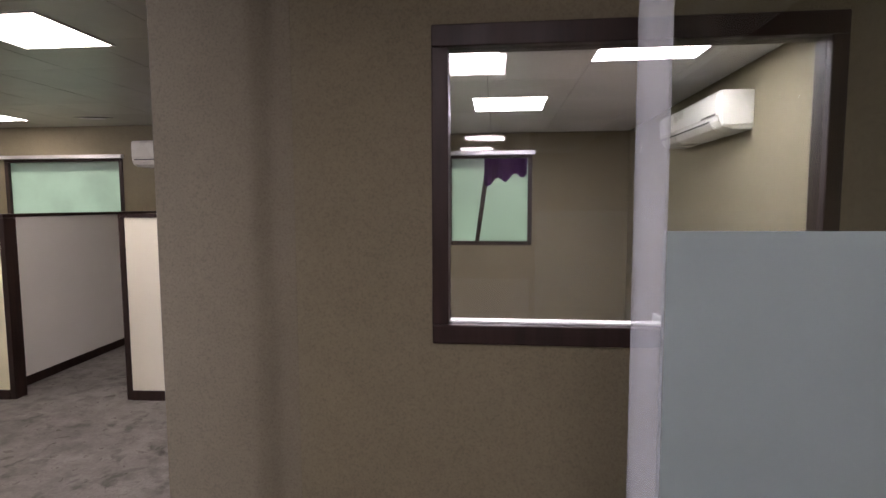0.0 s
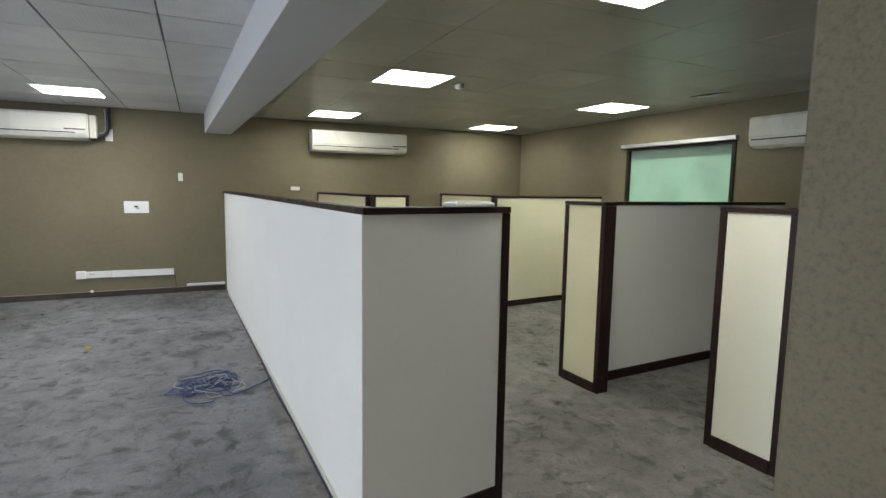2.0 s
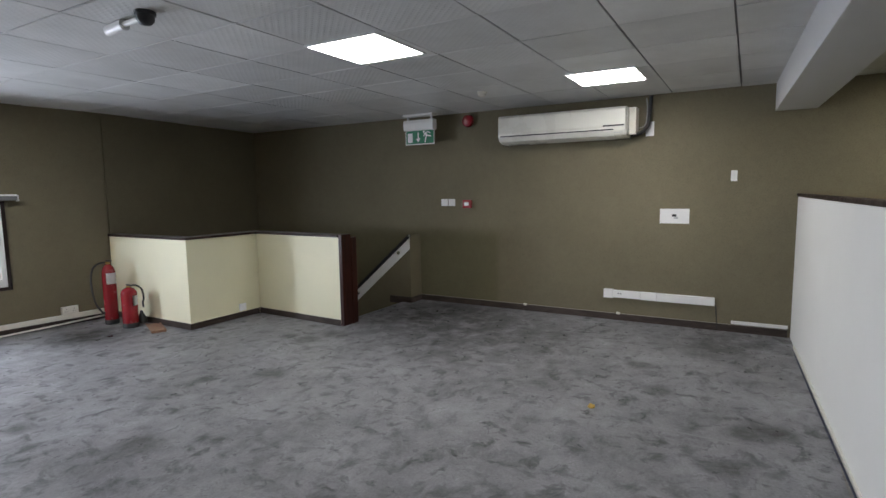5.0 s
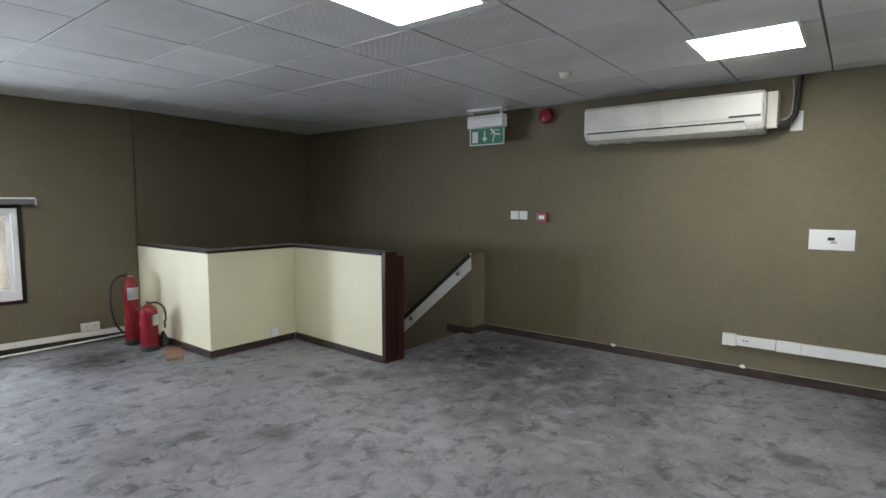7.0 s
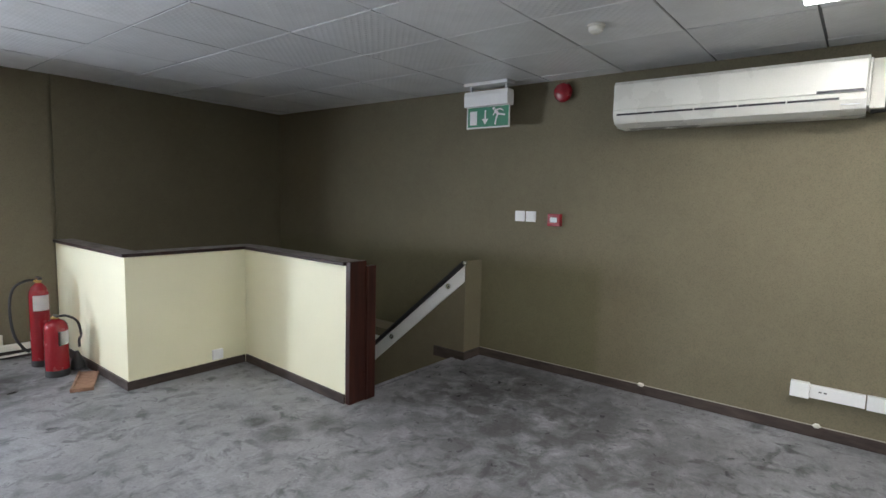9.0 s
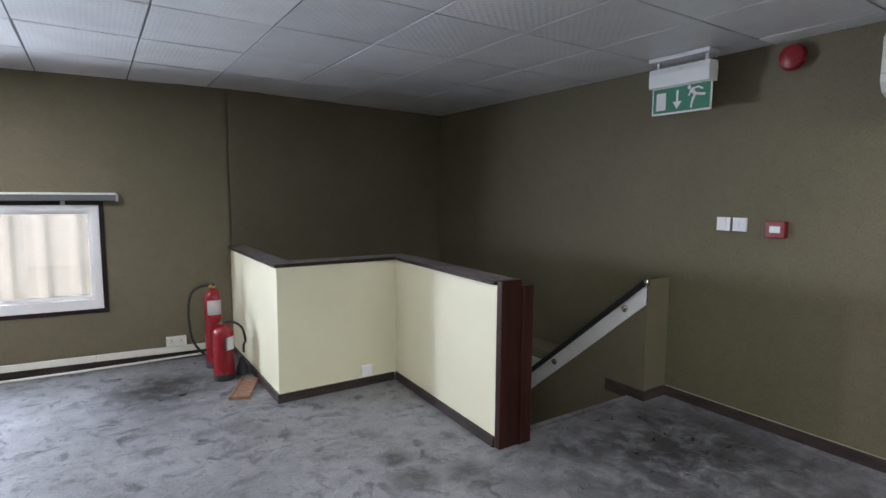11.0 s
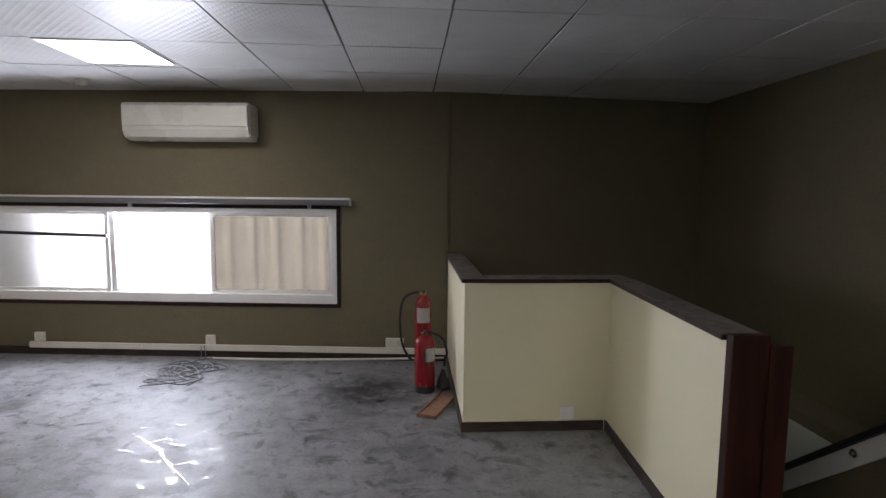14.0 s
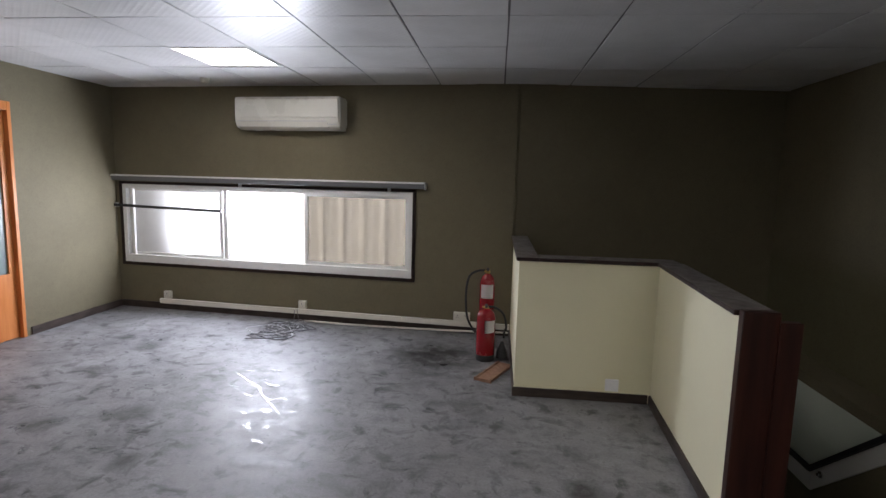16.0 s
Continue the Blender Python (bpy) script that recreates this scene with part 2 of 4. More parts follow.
def glass_material(name, color=(1, 1, 1), rough=0.0, clear=0.85):
    """Thin pane: mostly straight-through, with a mirror sheen."""
    m = bpy.data.materials.new(name)
    m.use_nodes = True
    nt = m.node_tree
    nt.nodes.remove(nt.nodes["Principled BSDF"])
    out = nt.nodes["Material Output"]
    tr, gl, mx = nt.nodes.new("ShaderNodeBsdfTransparent"), nt.nodes.new("ShaderNodeBsdfGlossy"), nt.nodes.new("ShaderNodeMixShader")
    fr = nt.nodes.new("ShaderNodeFresnel")
    fr.inputs["IOR"].default_value = 1.5
    tr.inputs[0].default_value = (*[c * clear for c in color], 1)
    gl.inputs["Roughness"].default_value = rough
    nt.links.new(fr.outputs[0], mx.inputs[0])
    nt.links.new(tr.outputs[0], mx.inputs[1])
    nt.links.new(gl.outputs[0], mx.inputs[2])
    nt.links.new(mx.outputs[0], out.inputs[0])
    return m


def frosted_material(name, color, through=0.6, rough=0.35, clear=0.0):
    """Etched or filmed glass: light goes through, scattered."""
    m = bpy.data.materials.new(name)
    m.use_nodes = True
    nt = m.node_tree
    nt.nodes.remove(nt.nodes["Principled BSDF"])
    out = nt.nodes["Material Output"]
    d, t, g = nt.nodes.new("ShaderNodeBsdfDiffuse"), nt.nodes.new("ShaderNodeBsdfTranslucent"), nt.nodes.new("ShaderNodeBsdfGlossy")
    tc = nt.nodes.new("ShaderNodeTexCoord")
    col = mix(nt, ramp(nt, noise_of(nt, tc.outputs["Object"], 3.0, 6), [(0.35, (0, 0, 0)), (0.7, (1, 1, 1))]), color, tuple(c * 0.86 for c in color))
    nt.links.new(col, d.inputs[0])
    nt.links.new(col, t.inputs[0])
    g.inputs["Roughness"].default_value = rough
    a, b2 = nt.nodes.new("ShaderNodeMixShader"), nt.nodes.new("ShaderNodeMixShader")
    a.inputs[0].default_value, b2.inputs[0].default_value = through, 0.06
    nt.links.new(d.outputs[0], a.inputs[1])
    nt.links.new(t.outputs[0], a.inputs[2])
    nt.links.new(a.outputs[0], b2.inputs[1])
    nt.links.new(g.outputs[0], b2.inputs[2])
    last = b2.outputs[0]
    if clear:
        tr, c = nt.nodes.new("ShaderNodeBsdfTransparent"), nt.nodes.new("ShaderNodeMixShader")
        c.inputs[0].default_value = clear
        nt.links.new(last, c.inputs[1])
        nt.links.new(tr.outputs[0], c.inputs[2])
        last = c.outputs[0]
    nt.links.new(last, out.inputs[0])
    return m


def glow_material(name, color, strength):
    m = bpy.data.materials.new(name)
    m.use_nodes = True
    b = m.node_tree.nodes["Principled BSDF"]
    b.inputs["Base Color"].default_value = (0.9, 0.9, 0.9, 1)
    b.inputs["Emission Color"].default_value, b.inputs["Emission Strength"].default_value = (*color, 1), strength
    return m


OLIVE = wall_material("olive_wall_covering", (0.157, 0.137, 0.087), (0.187, 0.164, 0.105))
OLIVE_W = wall_material("olive_wall_covering_dark_low", (0.157, 0.137, 0.087), (0.187, 0.164, 0.105), patch=(-3.2, -1.66, 0.95))
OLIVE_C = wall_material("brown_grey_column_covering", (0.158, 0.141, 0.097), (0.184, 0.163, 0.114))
FLOOR = floor_material("worn_floor", (0.165, 0.165, 0.172), (0.235, 0.235, 0.245), (0.30, 0.30, 0.315), (
    (-7.75, -2.3, 1.1, 0.92), (-7.3, -1.6, 1.5, 0.66), (-5.18, -5.03, 0.60, 1.0), (-5.10, -5.10, 0.40, 0.9), (-7.0, -0.7, 1.4, 0.3), (-7.9, 1.0, 0.8, 0.7),
    (-2.89, -3.33, 0.11, 0.75), (-3.36, -3.55, 0.13, 0.7), (-3.22, -3.50, 0.09, 0.6), (-2.56, -4.86, 0.14, 0.7), (-2.55, -4.22, 0.15, 0.6), (-3.70, -2.98, 0.09, 0.75),
    (-6.18, -3.08, 0.11, 0.85), (-6.15, -2.81, 0.15, 0.6), (-6.47, -2.72, 0.14, 0.7), (-5.24, -2.36, 0.15, 0.7), (-5.94, 1.28, 0.16, 0.8), (-5.84, 1.14, 0.12, 0.7),
    (-5.33, 1.08, 0.16, 0.75), (-3.96, -2.08, 0.16, 0.75), (-6.35, 0.62, 0.13, 0.7), (-6.9, 0.35, 0.14, 0.65)))
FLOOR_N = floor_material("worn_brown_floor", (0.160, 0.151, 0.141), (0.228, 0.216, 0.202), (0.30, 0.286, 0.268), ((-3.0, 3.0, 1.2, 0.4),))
TILE_S = ceiling_material("ceiling_tile_white", (0.745, 0.745, 0.735))
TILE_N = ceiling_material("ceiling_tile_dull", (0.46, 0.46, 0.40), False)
TILE_O = ceiling_material("ceiling_tile_office", (0.72, 0.72, 0.72), False)
GRID = mat("ceiling_joint", (0.13, 0.13, 0.128), 0.7)
BEAM = mat("beam_paint", (0.60, 0.60, 0.60), 0.6, vary=0.06, bump=0.05)
CREAM = mat("cream_paint", (0.80, 0.765, 0.55), 0.55, vary=0.06, scale=2.5, grain=0.03, bump=0.12, bump_scale=90)
CREAM_P = mat("pale_cream_board", (0.81, 0.79, 0.66), 0.5, vary=0.05, scale=2.0, grain=0.02, bump=0.05)
PALE = mat("pale_partition_board", (0.855, 0.85, 0.81), 0.5, vary=0.05, scale=2.0, grain=0.02, bump=0.05)
WOOD = wood_material("dark_stained_wood", (0.012, 0.006, 0.005), (0.030, 0.014, 0.011), 0.42)
# pale paint with the greenish light from downstairs put into its colour
PALE_GREENLIT = mat("pale_paint_green_lit", (0.66, 0.74, 0.64), 0.5, vary=0.08, scale=3.0, bump=0.1)
CAPWOOD = dusty_wood()
REDWOOD = wood_material("mahogany_post", (0.017, 0.0052, 0.004), (0.042, 0.0125, 0.008), 0.33)
ORANGE = wood_material("orange_door_wood", (0.50, 0.16, 0.04), (0.62, 0.23, 0.07), 0.4)
SKIRT = wood_material("skirting_wood", (0.035, 0.026, 0.022), (0.070, 0.052, 0.045), 0.5, axis=(1.5, 1.5, 6))
WHITE = mat("white_plastic", (0.80, 0.80, 0.78), 0.4, vary=0.04, bump=0.0)
IVORY = mat("aged_white_plastic", (0.74, 0.72, 0.64), 0.45, vary=0.06, bump=0.0)
ACWHITE = mat("unit_casing", (0.66, 0.65, 0.585), 0.28, vary=0.05, scale=3.0, bump=0.0)
RAILGREY = mat("dull_grey_rail", (0.17, 0.175, 0.18), 0.4, 0.3, vary=0.08, bump=0.03)
GREY = mat("aluminium", (0.55, 0.56, 0.57), 0.35, 0.8, vary=0.06, bump=0.03)
CHROME = mat("chrome", (0.75, 0.75, 0.76), 0.15, 1.0, vary=0.02, bump=0.0)
BLACK = mat("black_rubber", (0.018, 0.018, 0.020), 0.5, vary=0.1, bump=0.05)
RED = mat("red_enamel", (0.24, 0.009, 0.015), 0.25, vary=0.1, scale=9.0, bump=0.0)
GREEN = mat("sign_green", (0.005, 0.17, 0.075), 0.35, vary=0.05, bump=0.0)
PAPER = mat("paper_label", (0.90, 0.90, 0.90), 0.7, vary=0.08, scale=20, bump=0.0)
PLASTER = mat("bare_plaster", (0.80, 0.80, 0.80), 0.8, vary=0.08, bump=0.2)
BLUE = mat("blue_cable", (0.045, 0.085, 0.24), 0.5, bump=0.0)
NAVY = mat("navy_cable", (0.016, 0.022, 0.055), 0.5, bump=0.0)
GREYCABLE = mat("grey_cable", (0.42, 0.43, 0.44), 0.5, bump=0.0)
DARKCABLE = mat("dark_grey_cable", (0.10, 0.10, 0.105), 0.5, bump=0.0)
CARD = wood_material("brown_board", (0.23, 0.125, 0.08), (0.33, 0.20, 0.135), 0.6)
PURPLE = mat("purple_cloth", (0.09, 0.03, 0.13), 0.85, bump=0.2)
BRASS = mat("brass", (0.55, 0.38, 0.14), 0.35, 1.0, bump=0.0)
AMBER = mat("yellow_crumb", (0.55, 0.36, 0.08), 0.7)
CLAD = mat("cream_cladding", (0.82, 0.825, 0.79), 0.55, vary=0.15, scale=3.0, bump=0.05)
CONCRETE = mat("outside_concrete", (0.40, 0.39, 0.37), 0.85, vary=0.2)
GRIME = mat("pale_dust", (0.30, 0.28, 0.23), 0.85, vary=0.3, scale=20)
CLEAR = glass_material("clear_glass", (0.97, 1.0, 0.98), 0.02, 0.9)
TINTED = glass_material("tinted_glass", (0.80, 0.79, 0.75), 0.02, 0.55)
HAZY = frosted_material("dusty_glass", (0.62, 0.62, 0.60), 0.45, 0.3, 0.17)
FROST = frosted_material("frosted_glass", (0.255, 0.325, 0.325), 0.35, 0.3, 0.0)
EDGE = frosted_material("glass_edge", (0.66, 0.72, 0.76), 0.6, 0.12, 0.66)
FILM = frosted_material("green_film_glass", (0.28, 0.37, 0.305), 0.8, 0.3, 0.0)
LIT = glow_material("lit_panel", (0.985, 1.0, 0.945), PANEL)
LIT_O = glow_material("lit_panel_cool", (0.93, 0.96, 1.0), 12.0)
LIT_N = glow_material("lit_panel_warm", (0.985, 1.0, 0.86), PANEL_N)


# ---- mesh helpers ----
def box(bm, x0, x1, y0, y1, z0, z1, bevel=0.0):
    vs = [bm.verts.new((x, y, z)) for x in (x0, x1) for y in (y0, y1) for z in (z0, z1)]
    fs = [bm.faces.new([vs[i] for i in f]) for f in ((0, 1, 3, 2), (4, 6, 7, 5), (0, 4, 5, 1), (2, 3, 7, 6), (0, 2, 6, 4), (1, 5, 7, 3))]
    if bevel:
        es = list({e for f in fs for e in f.edges})
        bmesh.ops.bevel(bm, geom=es, offset=bevel, segments=2, affect="EDGES", profile=0.5)
    return bm


def boxes(*specs, bevel=0.0):
    bm = bmesh.new()
    for sp in specs:
        box(bm, *sp, bevel=bevel)
    return bm


def prism(points, a0, a1, axis="x", bevel=0.0):
    """A solid with the given outline, drawn out along an axis. axis x: points are (y, z); y: (x, z); z: (x, y)."""
    bm = bmesh.new()

    def at(p, a):
        return {"x": (a, p[0], p[1]), "y": (p[0], a, p[1]), "z": (p[0], p[1], a)}[axis]

    lo, hi = [bm.verts.new(at(p, a0)) for p in points], [bm.verts.new(at(p, a1)) for p in points]
    n = len(points)
    bm.faces.new(lo)
    bm.faces.new(hi[::-1])
    for i in range(n):
        bm.faces.new((lo[i], lo[(i + 1) % n], hi[(i + 1) % n], hi[i]))
    bmesh.ops.recalc_face_normals(bm, faces=bm.faces)
    if bevel:
        bmesh.ops.bevel(bm, geom=list(bm.edges), offset=bevel, segments=2, affect="EDGES", profile=0.5)
    return bm


def lathe(profile, seg=24, center=(0, 0, 0)):
    """A turned solid about z from (radius, height) pairs."""
    bm = bmesh.new()
    cx, cy, cz = center
    rings = [[bm.verts.new((cx + r * math.cos(6.28318 * k / seg), cy + r * math.sin(6.28318 * k / seg), cz + z)) for k in range(seg)] for r, z in profile]
    for a, b in zip(rings, rings[1:]):
        for k in range(seg):
            bm.faces.new((a[k], a[(k + 1) % seg], b[(k + 1) % seg], b[k]))
    bm.faces.new(rings[0][::-1])
    bm.faces.new(rings[-1])
    return bm


def tube(points, radius, seg=8, smooth=4, bm=None):
    """A round hose through points."""
    bm = bm or bmesh.new()
    pts = [Vector(p) for p in points]
    if smooth and len(pts) > 2:
        ext = [2 * pts[0] - pts[1]] + pts + [2 * pts[-1] - pts[-2]]
        fine = []
        for i in range(1, len(ext) - 2):
            p0, p1, p2, p3 = ext[i - 1:i + 3]
            for k in range(smooth):
                t = k / smooth
                fine.append(0.5 * (2 * p1 + (p2 - p0) * t + (2 * p0 - 5 * p1 + 4 * p2 - p3) * t * t + (3 * p1 - p0 - 3 * p2 + p3) * t ** 3))
        pts = fine + [pts[-1]]
    rings = []
    for i, p in enumerate(pts):
        way = (pts[min(i + 1, len(pts) - 1)] - pts[max(i - 1, 0)]).normalized()
        q = way.to_track_quat("Z", "Y")
        rings.append([bm.verts.new(p + q @ Vector((radius * math.cos(6.28318 * k / seg), radius * math.sin(6.28318 * k / seg), 0))) for k in range(seg)])
    for a, b in zip(rings, rings[1:]):
        for k in range(seg):
            bm.faces.new((a[k], a[(k + 1) % seg], b[(k + 1) % seg], b[k]))
    bm.faces.new(rings[0][::-1])
    bm.faces.new(rings[-1])
    return bm


def mesh_of(name, bm, material, smooth=False):
    bmesh.ops.recalc_face_normals(bm, faces=bm.faces)
    me = bpy.data.meshes.new(name)
    bm.to_mesh(me)
    bm.free()
    me.materials.append(material)
    if smooth:
        for p in me.polygons:
            p.use_smooth = True
        me.set_sharp_from_angle(angle=radians(40))
    return me


def part(name, bm, material, parent, label="", smooth=False):
    ob = new(name, mesh_of(name, bm, material, smooth))
    ob.parent = parent
    return tagged(ob, label)


def thing(name, label, category, m=None, group=""):
    ob = new(name)
    ob.empty_display_size = 0.1
    if m is not None:
        ob.matrix_world = m
    return tagged(ob, label, category, group)


def structure(name, bm, material, label, category="", m=None, smooth=False):
    ob = new(name, mesh_of(name, bm, material, smooth))
    if m is not None:
        ob.matrix_world = m
    return tagged(ob, label, category or name.split("_")[0], kind="structure")


def wall_with_holes(u0, u1, z0, z1, v0, v1, holes, flip=False):
    """A wall along u (x, or y when flip) with through openings (ua, ub, za, zb)."""
    us = sorted({u0, u1, *[h[0] for h in holes], *[h[1] for h in holes]})
    bm = bmesh.new()
    for a, b in zip(us, us[1:]):
        cuts = sorted((h[2], h[3]) for h in holes if h[0] <= a + 1e-6 and h[1] >= b - 1e-6)
        z = z0
        for za, zb in cuts + [(z1, z1)]:
            if za - z > 1e-4:
                box(bm, *((v0, v1, a, b) if flip else (a, b, v0, v1)), z, za)
            z = zb
    return bm


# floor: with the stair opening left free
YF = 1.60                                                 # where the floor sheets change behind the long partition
fl = boxes((XW, 2.3, -2.95, YF, -0.25, 0), (-6.86, 2.3, -6.5, -2.95, -0.25, 0), (XE, 2.3, -7.25, -6.5, -0.25, 0))
structure("floor", fl, FLOOR, "worn grey sheet floor with dark scuffs and smears", "floor")
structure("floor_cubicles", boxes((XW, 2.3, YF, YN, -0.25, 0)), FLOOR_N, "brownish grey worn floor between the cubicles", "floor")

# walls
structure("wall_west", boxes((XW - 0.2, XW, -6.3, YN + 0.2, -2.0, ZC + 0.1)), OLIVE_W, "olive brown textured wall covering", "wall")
WIN_S = (1.03, 4.56, 0.50, 1.47)
structure("wall_south", wall_with_holes(0.024, US, 0.0, ZC + 0.1, -0.2, 0.0, [WIN_S]), OLIVE, "olive brown wall with a wide low window", "wall", MS)
structure("wall_joint", boxes((0.0, 0.0238, -0.19, -0.016, 0.0, ZC + 0.09)), OLIVE, "narrow recessed joint in the wall covering", "wall", MS)
structure("wall_stair_end", prism([(XW, -6.08), (-5.872, -5.802), (-5.872, -6.0), (XW, -6.28)], -2.0, ZC + 0.1, "z"), OLIVE, "olive brown end wall of the stairwell", "wall")
WN1, WN2 = (-5.78, -4.14, 1.06, 2.11), (0.0, 1.0, 1.02, 2.09)
structure("wall_north", wall_with_holes(XW - 0.2, 2.3, 0, ZC + 0.1, YN, YN + 0.2, [WN1, WN2]), OLIVE, "olive brown wall with two green-filmed windows", "wall")
DOOR = (-4.90, -3.98, 0.0, 2.12)
structure("wall_east", wall_with_holes(-7.25, -0.95, 0, ZC + 0.1, XE, XE + 0.15, [DOOR], True), OLIVE, "olive brown wall beside the orange door", "wall")
structure("wall_lobby_end", boxes((XE + 0.15, 2.25, -7.25, -7.1, 0, ZC + 0.1)), OLIVE, "plain olive wall closing the lobby", "wall")
structure("wall_far_east", boxes((2.1, 2.25, -7.1, YN, 0, ZC + 0.1)), OLIVE, "plain olive wall of the side office", "wall")
IW = (0.38, 1.64, 1.04, 2.08)
structure("wall_office", wall_with_holes(-0.10, 2.1, 0, ZN + 0.1, 1.95, 2.07, [IW]), OLIVE, "olive wall with an inside window", "wall")
col = [(-0.54, 2.07), (-0.54, 1.856), (-0.533, 1.85), (-0.30, 1.862), (-0.235, 1.868), (-0.20, 1.885), (-0.175, 1.915), (-0.14, 1.938), (-0.10, 1.948), (-0.10, 2.07)]
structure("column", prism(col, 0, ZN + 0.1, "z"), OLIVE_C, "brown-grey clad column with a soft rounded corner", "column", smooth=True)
structure("wall_office_side", boxes((-0.54, -0.42, 2.07, YN, 0, ZN + 0.1)), OLIVE, "olive side wall of the office", "wall")


# ceilings: tiles with recessed joints, one mesh each
def ceiling(name, x0, x1, y0, y1, z, xs, ys, material, label, gap=0.0075, sag=0.005):
    bm = bmesh.new()
    rnd = random.Random(len(name))
    xs = sorted({x0, x1, *[x for x in xs if x0 + 0.02 < x < x1 - 0.02]})
    ys = sorted({y0, y1, *[y for y in ys if y0 + 0.02 < y < y1 - 0.02]})
    for a, b in zip(xs, xs[1:]):
        for c, d in zip(ys, ys[1:]):
            first = len(bm.verts)
            g = [gap * rnd.uniform(0.55, 1.25) for _ in range(4)]
            box(bm, a + g[0], b - g[1], c + g[2], d - g[3], z, z + 0.012)
            bm.verts.ensure_lookup_table()
            for v in bm.verts[first:]:
                if v.co.z < z + 0.006:
                    v.co.z += rnd.uniform(0, sag)
    ob = structure(name, bm, material, label, "ceiling")
    structure(name + "_void", boxes((x0, x1, y0, y1, z + 0.0095, z + 0.05)), GRID, "dark joints between ceiling tiles", "ceiling")
    return ob


XS = [-3.165 + 0.635 * k for k in range(-9, 9)]
YS = [-7.28, -6.56, -5.83, -5.10, -4.37, -3.65, -2.92, -2.20, -1.56, -0.92, -0.28, 0.36, 1.0]
XN, YNS = [-5.06 + 0.62 * k for k in range(-6, 12)], [2.06, 2.68, 3.30, 3.92, 4.54, 5.16, 5.78, 6.40]
ceiling("ceiling_south", XW, 2.1, -6.26, 1.62, ZC, XS, YS, TILE_S, "white embossed vinyl ceiling tiles with dark joints")
ceiling("ceiling_lobby", XE, 2.1, -7.12, -6.26, ZC, XS, YS, TILE_S, "white vinyl ceiling tiles of the lobby")
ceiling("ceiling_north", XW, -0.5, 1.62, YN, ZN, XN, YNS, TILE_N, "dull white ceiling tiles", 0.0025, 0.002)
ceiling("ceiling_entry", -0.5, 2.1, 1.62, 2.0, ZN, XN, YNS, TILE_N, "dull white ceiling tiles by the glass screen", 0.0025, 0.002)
ceiling("ceiling_office", -0.42, 2.1, 2.07, YN, ZO, XN, YNS, TILE_O, "dull white ceiling tiles of the side office", 0.0025, 0.002)
structure("beam", boxes((-0.05, 8.6, -0.222, 0.122, 2.25, ZC + 0.09), bevel=0.004), BEAM, "pale painted ceiling beam", "beam", MP)

# ---- fittings ----
def ceiling_panel(x0, y0, w, d, z, lit, tilt=0.0):
    """A recessed square light: slim white frame and glowing diffuser."""
    t = thing("ceiling_light", "square white glowing ceiling panel light", "ceiling light", pose(x0 + w / 2, y0 + d / 2, z, 0, 0, tilt), "ceiling panel lights")
    a, b = w / 2, d / 2
    part("frame", boxes((-a, a, -b, -b + 0.018, -0.006, 0.02), (-a, a, b - 0.018, b, -0.006, 0.02), (-a, -a + 0.018, -b + 0.018, b - 0.018, -0.006, 0.02), (a - 0.018, a, -b + 0.018, b - 0.018, -0.006, 0.02)), WHITE, t)
    part("diffuser", boxes((-a + 0.018, a - 0.018, -b + 0.018, b - 0.018, -0.004, 0.015)), lit, t)
    return t


for x, y, z, lit in ((-5.62, -1.58, ZC, LIT), (-7.52, -0.35, ZC, LIT), (-3.78, -4.99, ZC, LIT),
                     (-5.08, 2.685, ZN, LIT_N), (-7.83, 2.61, ZN, LIT_N), (-5.50, 5.42, ZN, LIT_N), (-8.03, 5.24, ZN, LIT_N), (-2.43, 2.81, ZN, LIT_N),
                     (0.0, 2.77, ZO, LIT_O), (1.12, 2.86, ZO, LIT_O), (0.38, 4.46, ZO, LIT_O),
                     (0.05, -0.52, ZC, LIT), (0.42, -2.0, ZC, LIT), (0.1, -4.75, ZC, LIT), (-0.1, -6.3, ZC, LIT)):
    ceiling_panel(x, y, 0.615, 0.61, z, lit)


def skirting(name, bm, m=None):
    return structure(name, bm, SKIRT, "dark brown wooden skirting board", "baseboard", m)


skirting("baseboard_west", boxes((XW, XW + 0.014, -2.835, 1.50, 0, H), (XW, XW + 0.014, 1.66, YN, 0, H), bevel=0.002))
structure("skirting_bead", boxes((XW + 0.0005, XW + 0.011, -2.83, 1.49, H, H + 0.005)), GRIME, "pale dusty bead on the skirting", "trim")
skirting("baseboard_south", boxes((0.03, US - 0.05, 0.0, 0.014, 0, H)), MS)
skirting("baseboard_east", boxes((XE - 0.014, XE, -6.2, DOOR[0] - 0.07, 0, H), (XE - 0.014, XE, DOOR[1] + 0.07, -0.96, 0, H)))
skirting("baseboard_north", boxes((XW + 0.015, -0.55, YN - 0.014, YN, 0, H), (-0.41, 2.1, YN - 0.014, YN, 0, H)))
skirting("baseboard_office", boxes((2.086, 2.1, 2.08, YN - 0.015, 0, H)))


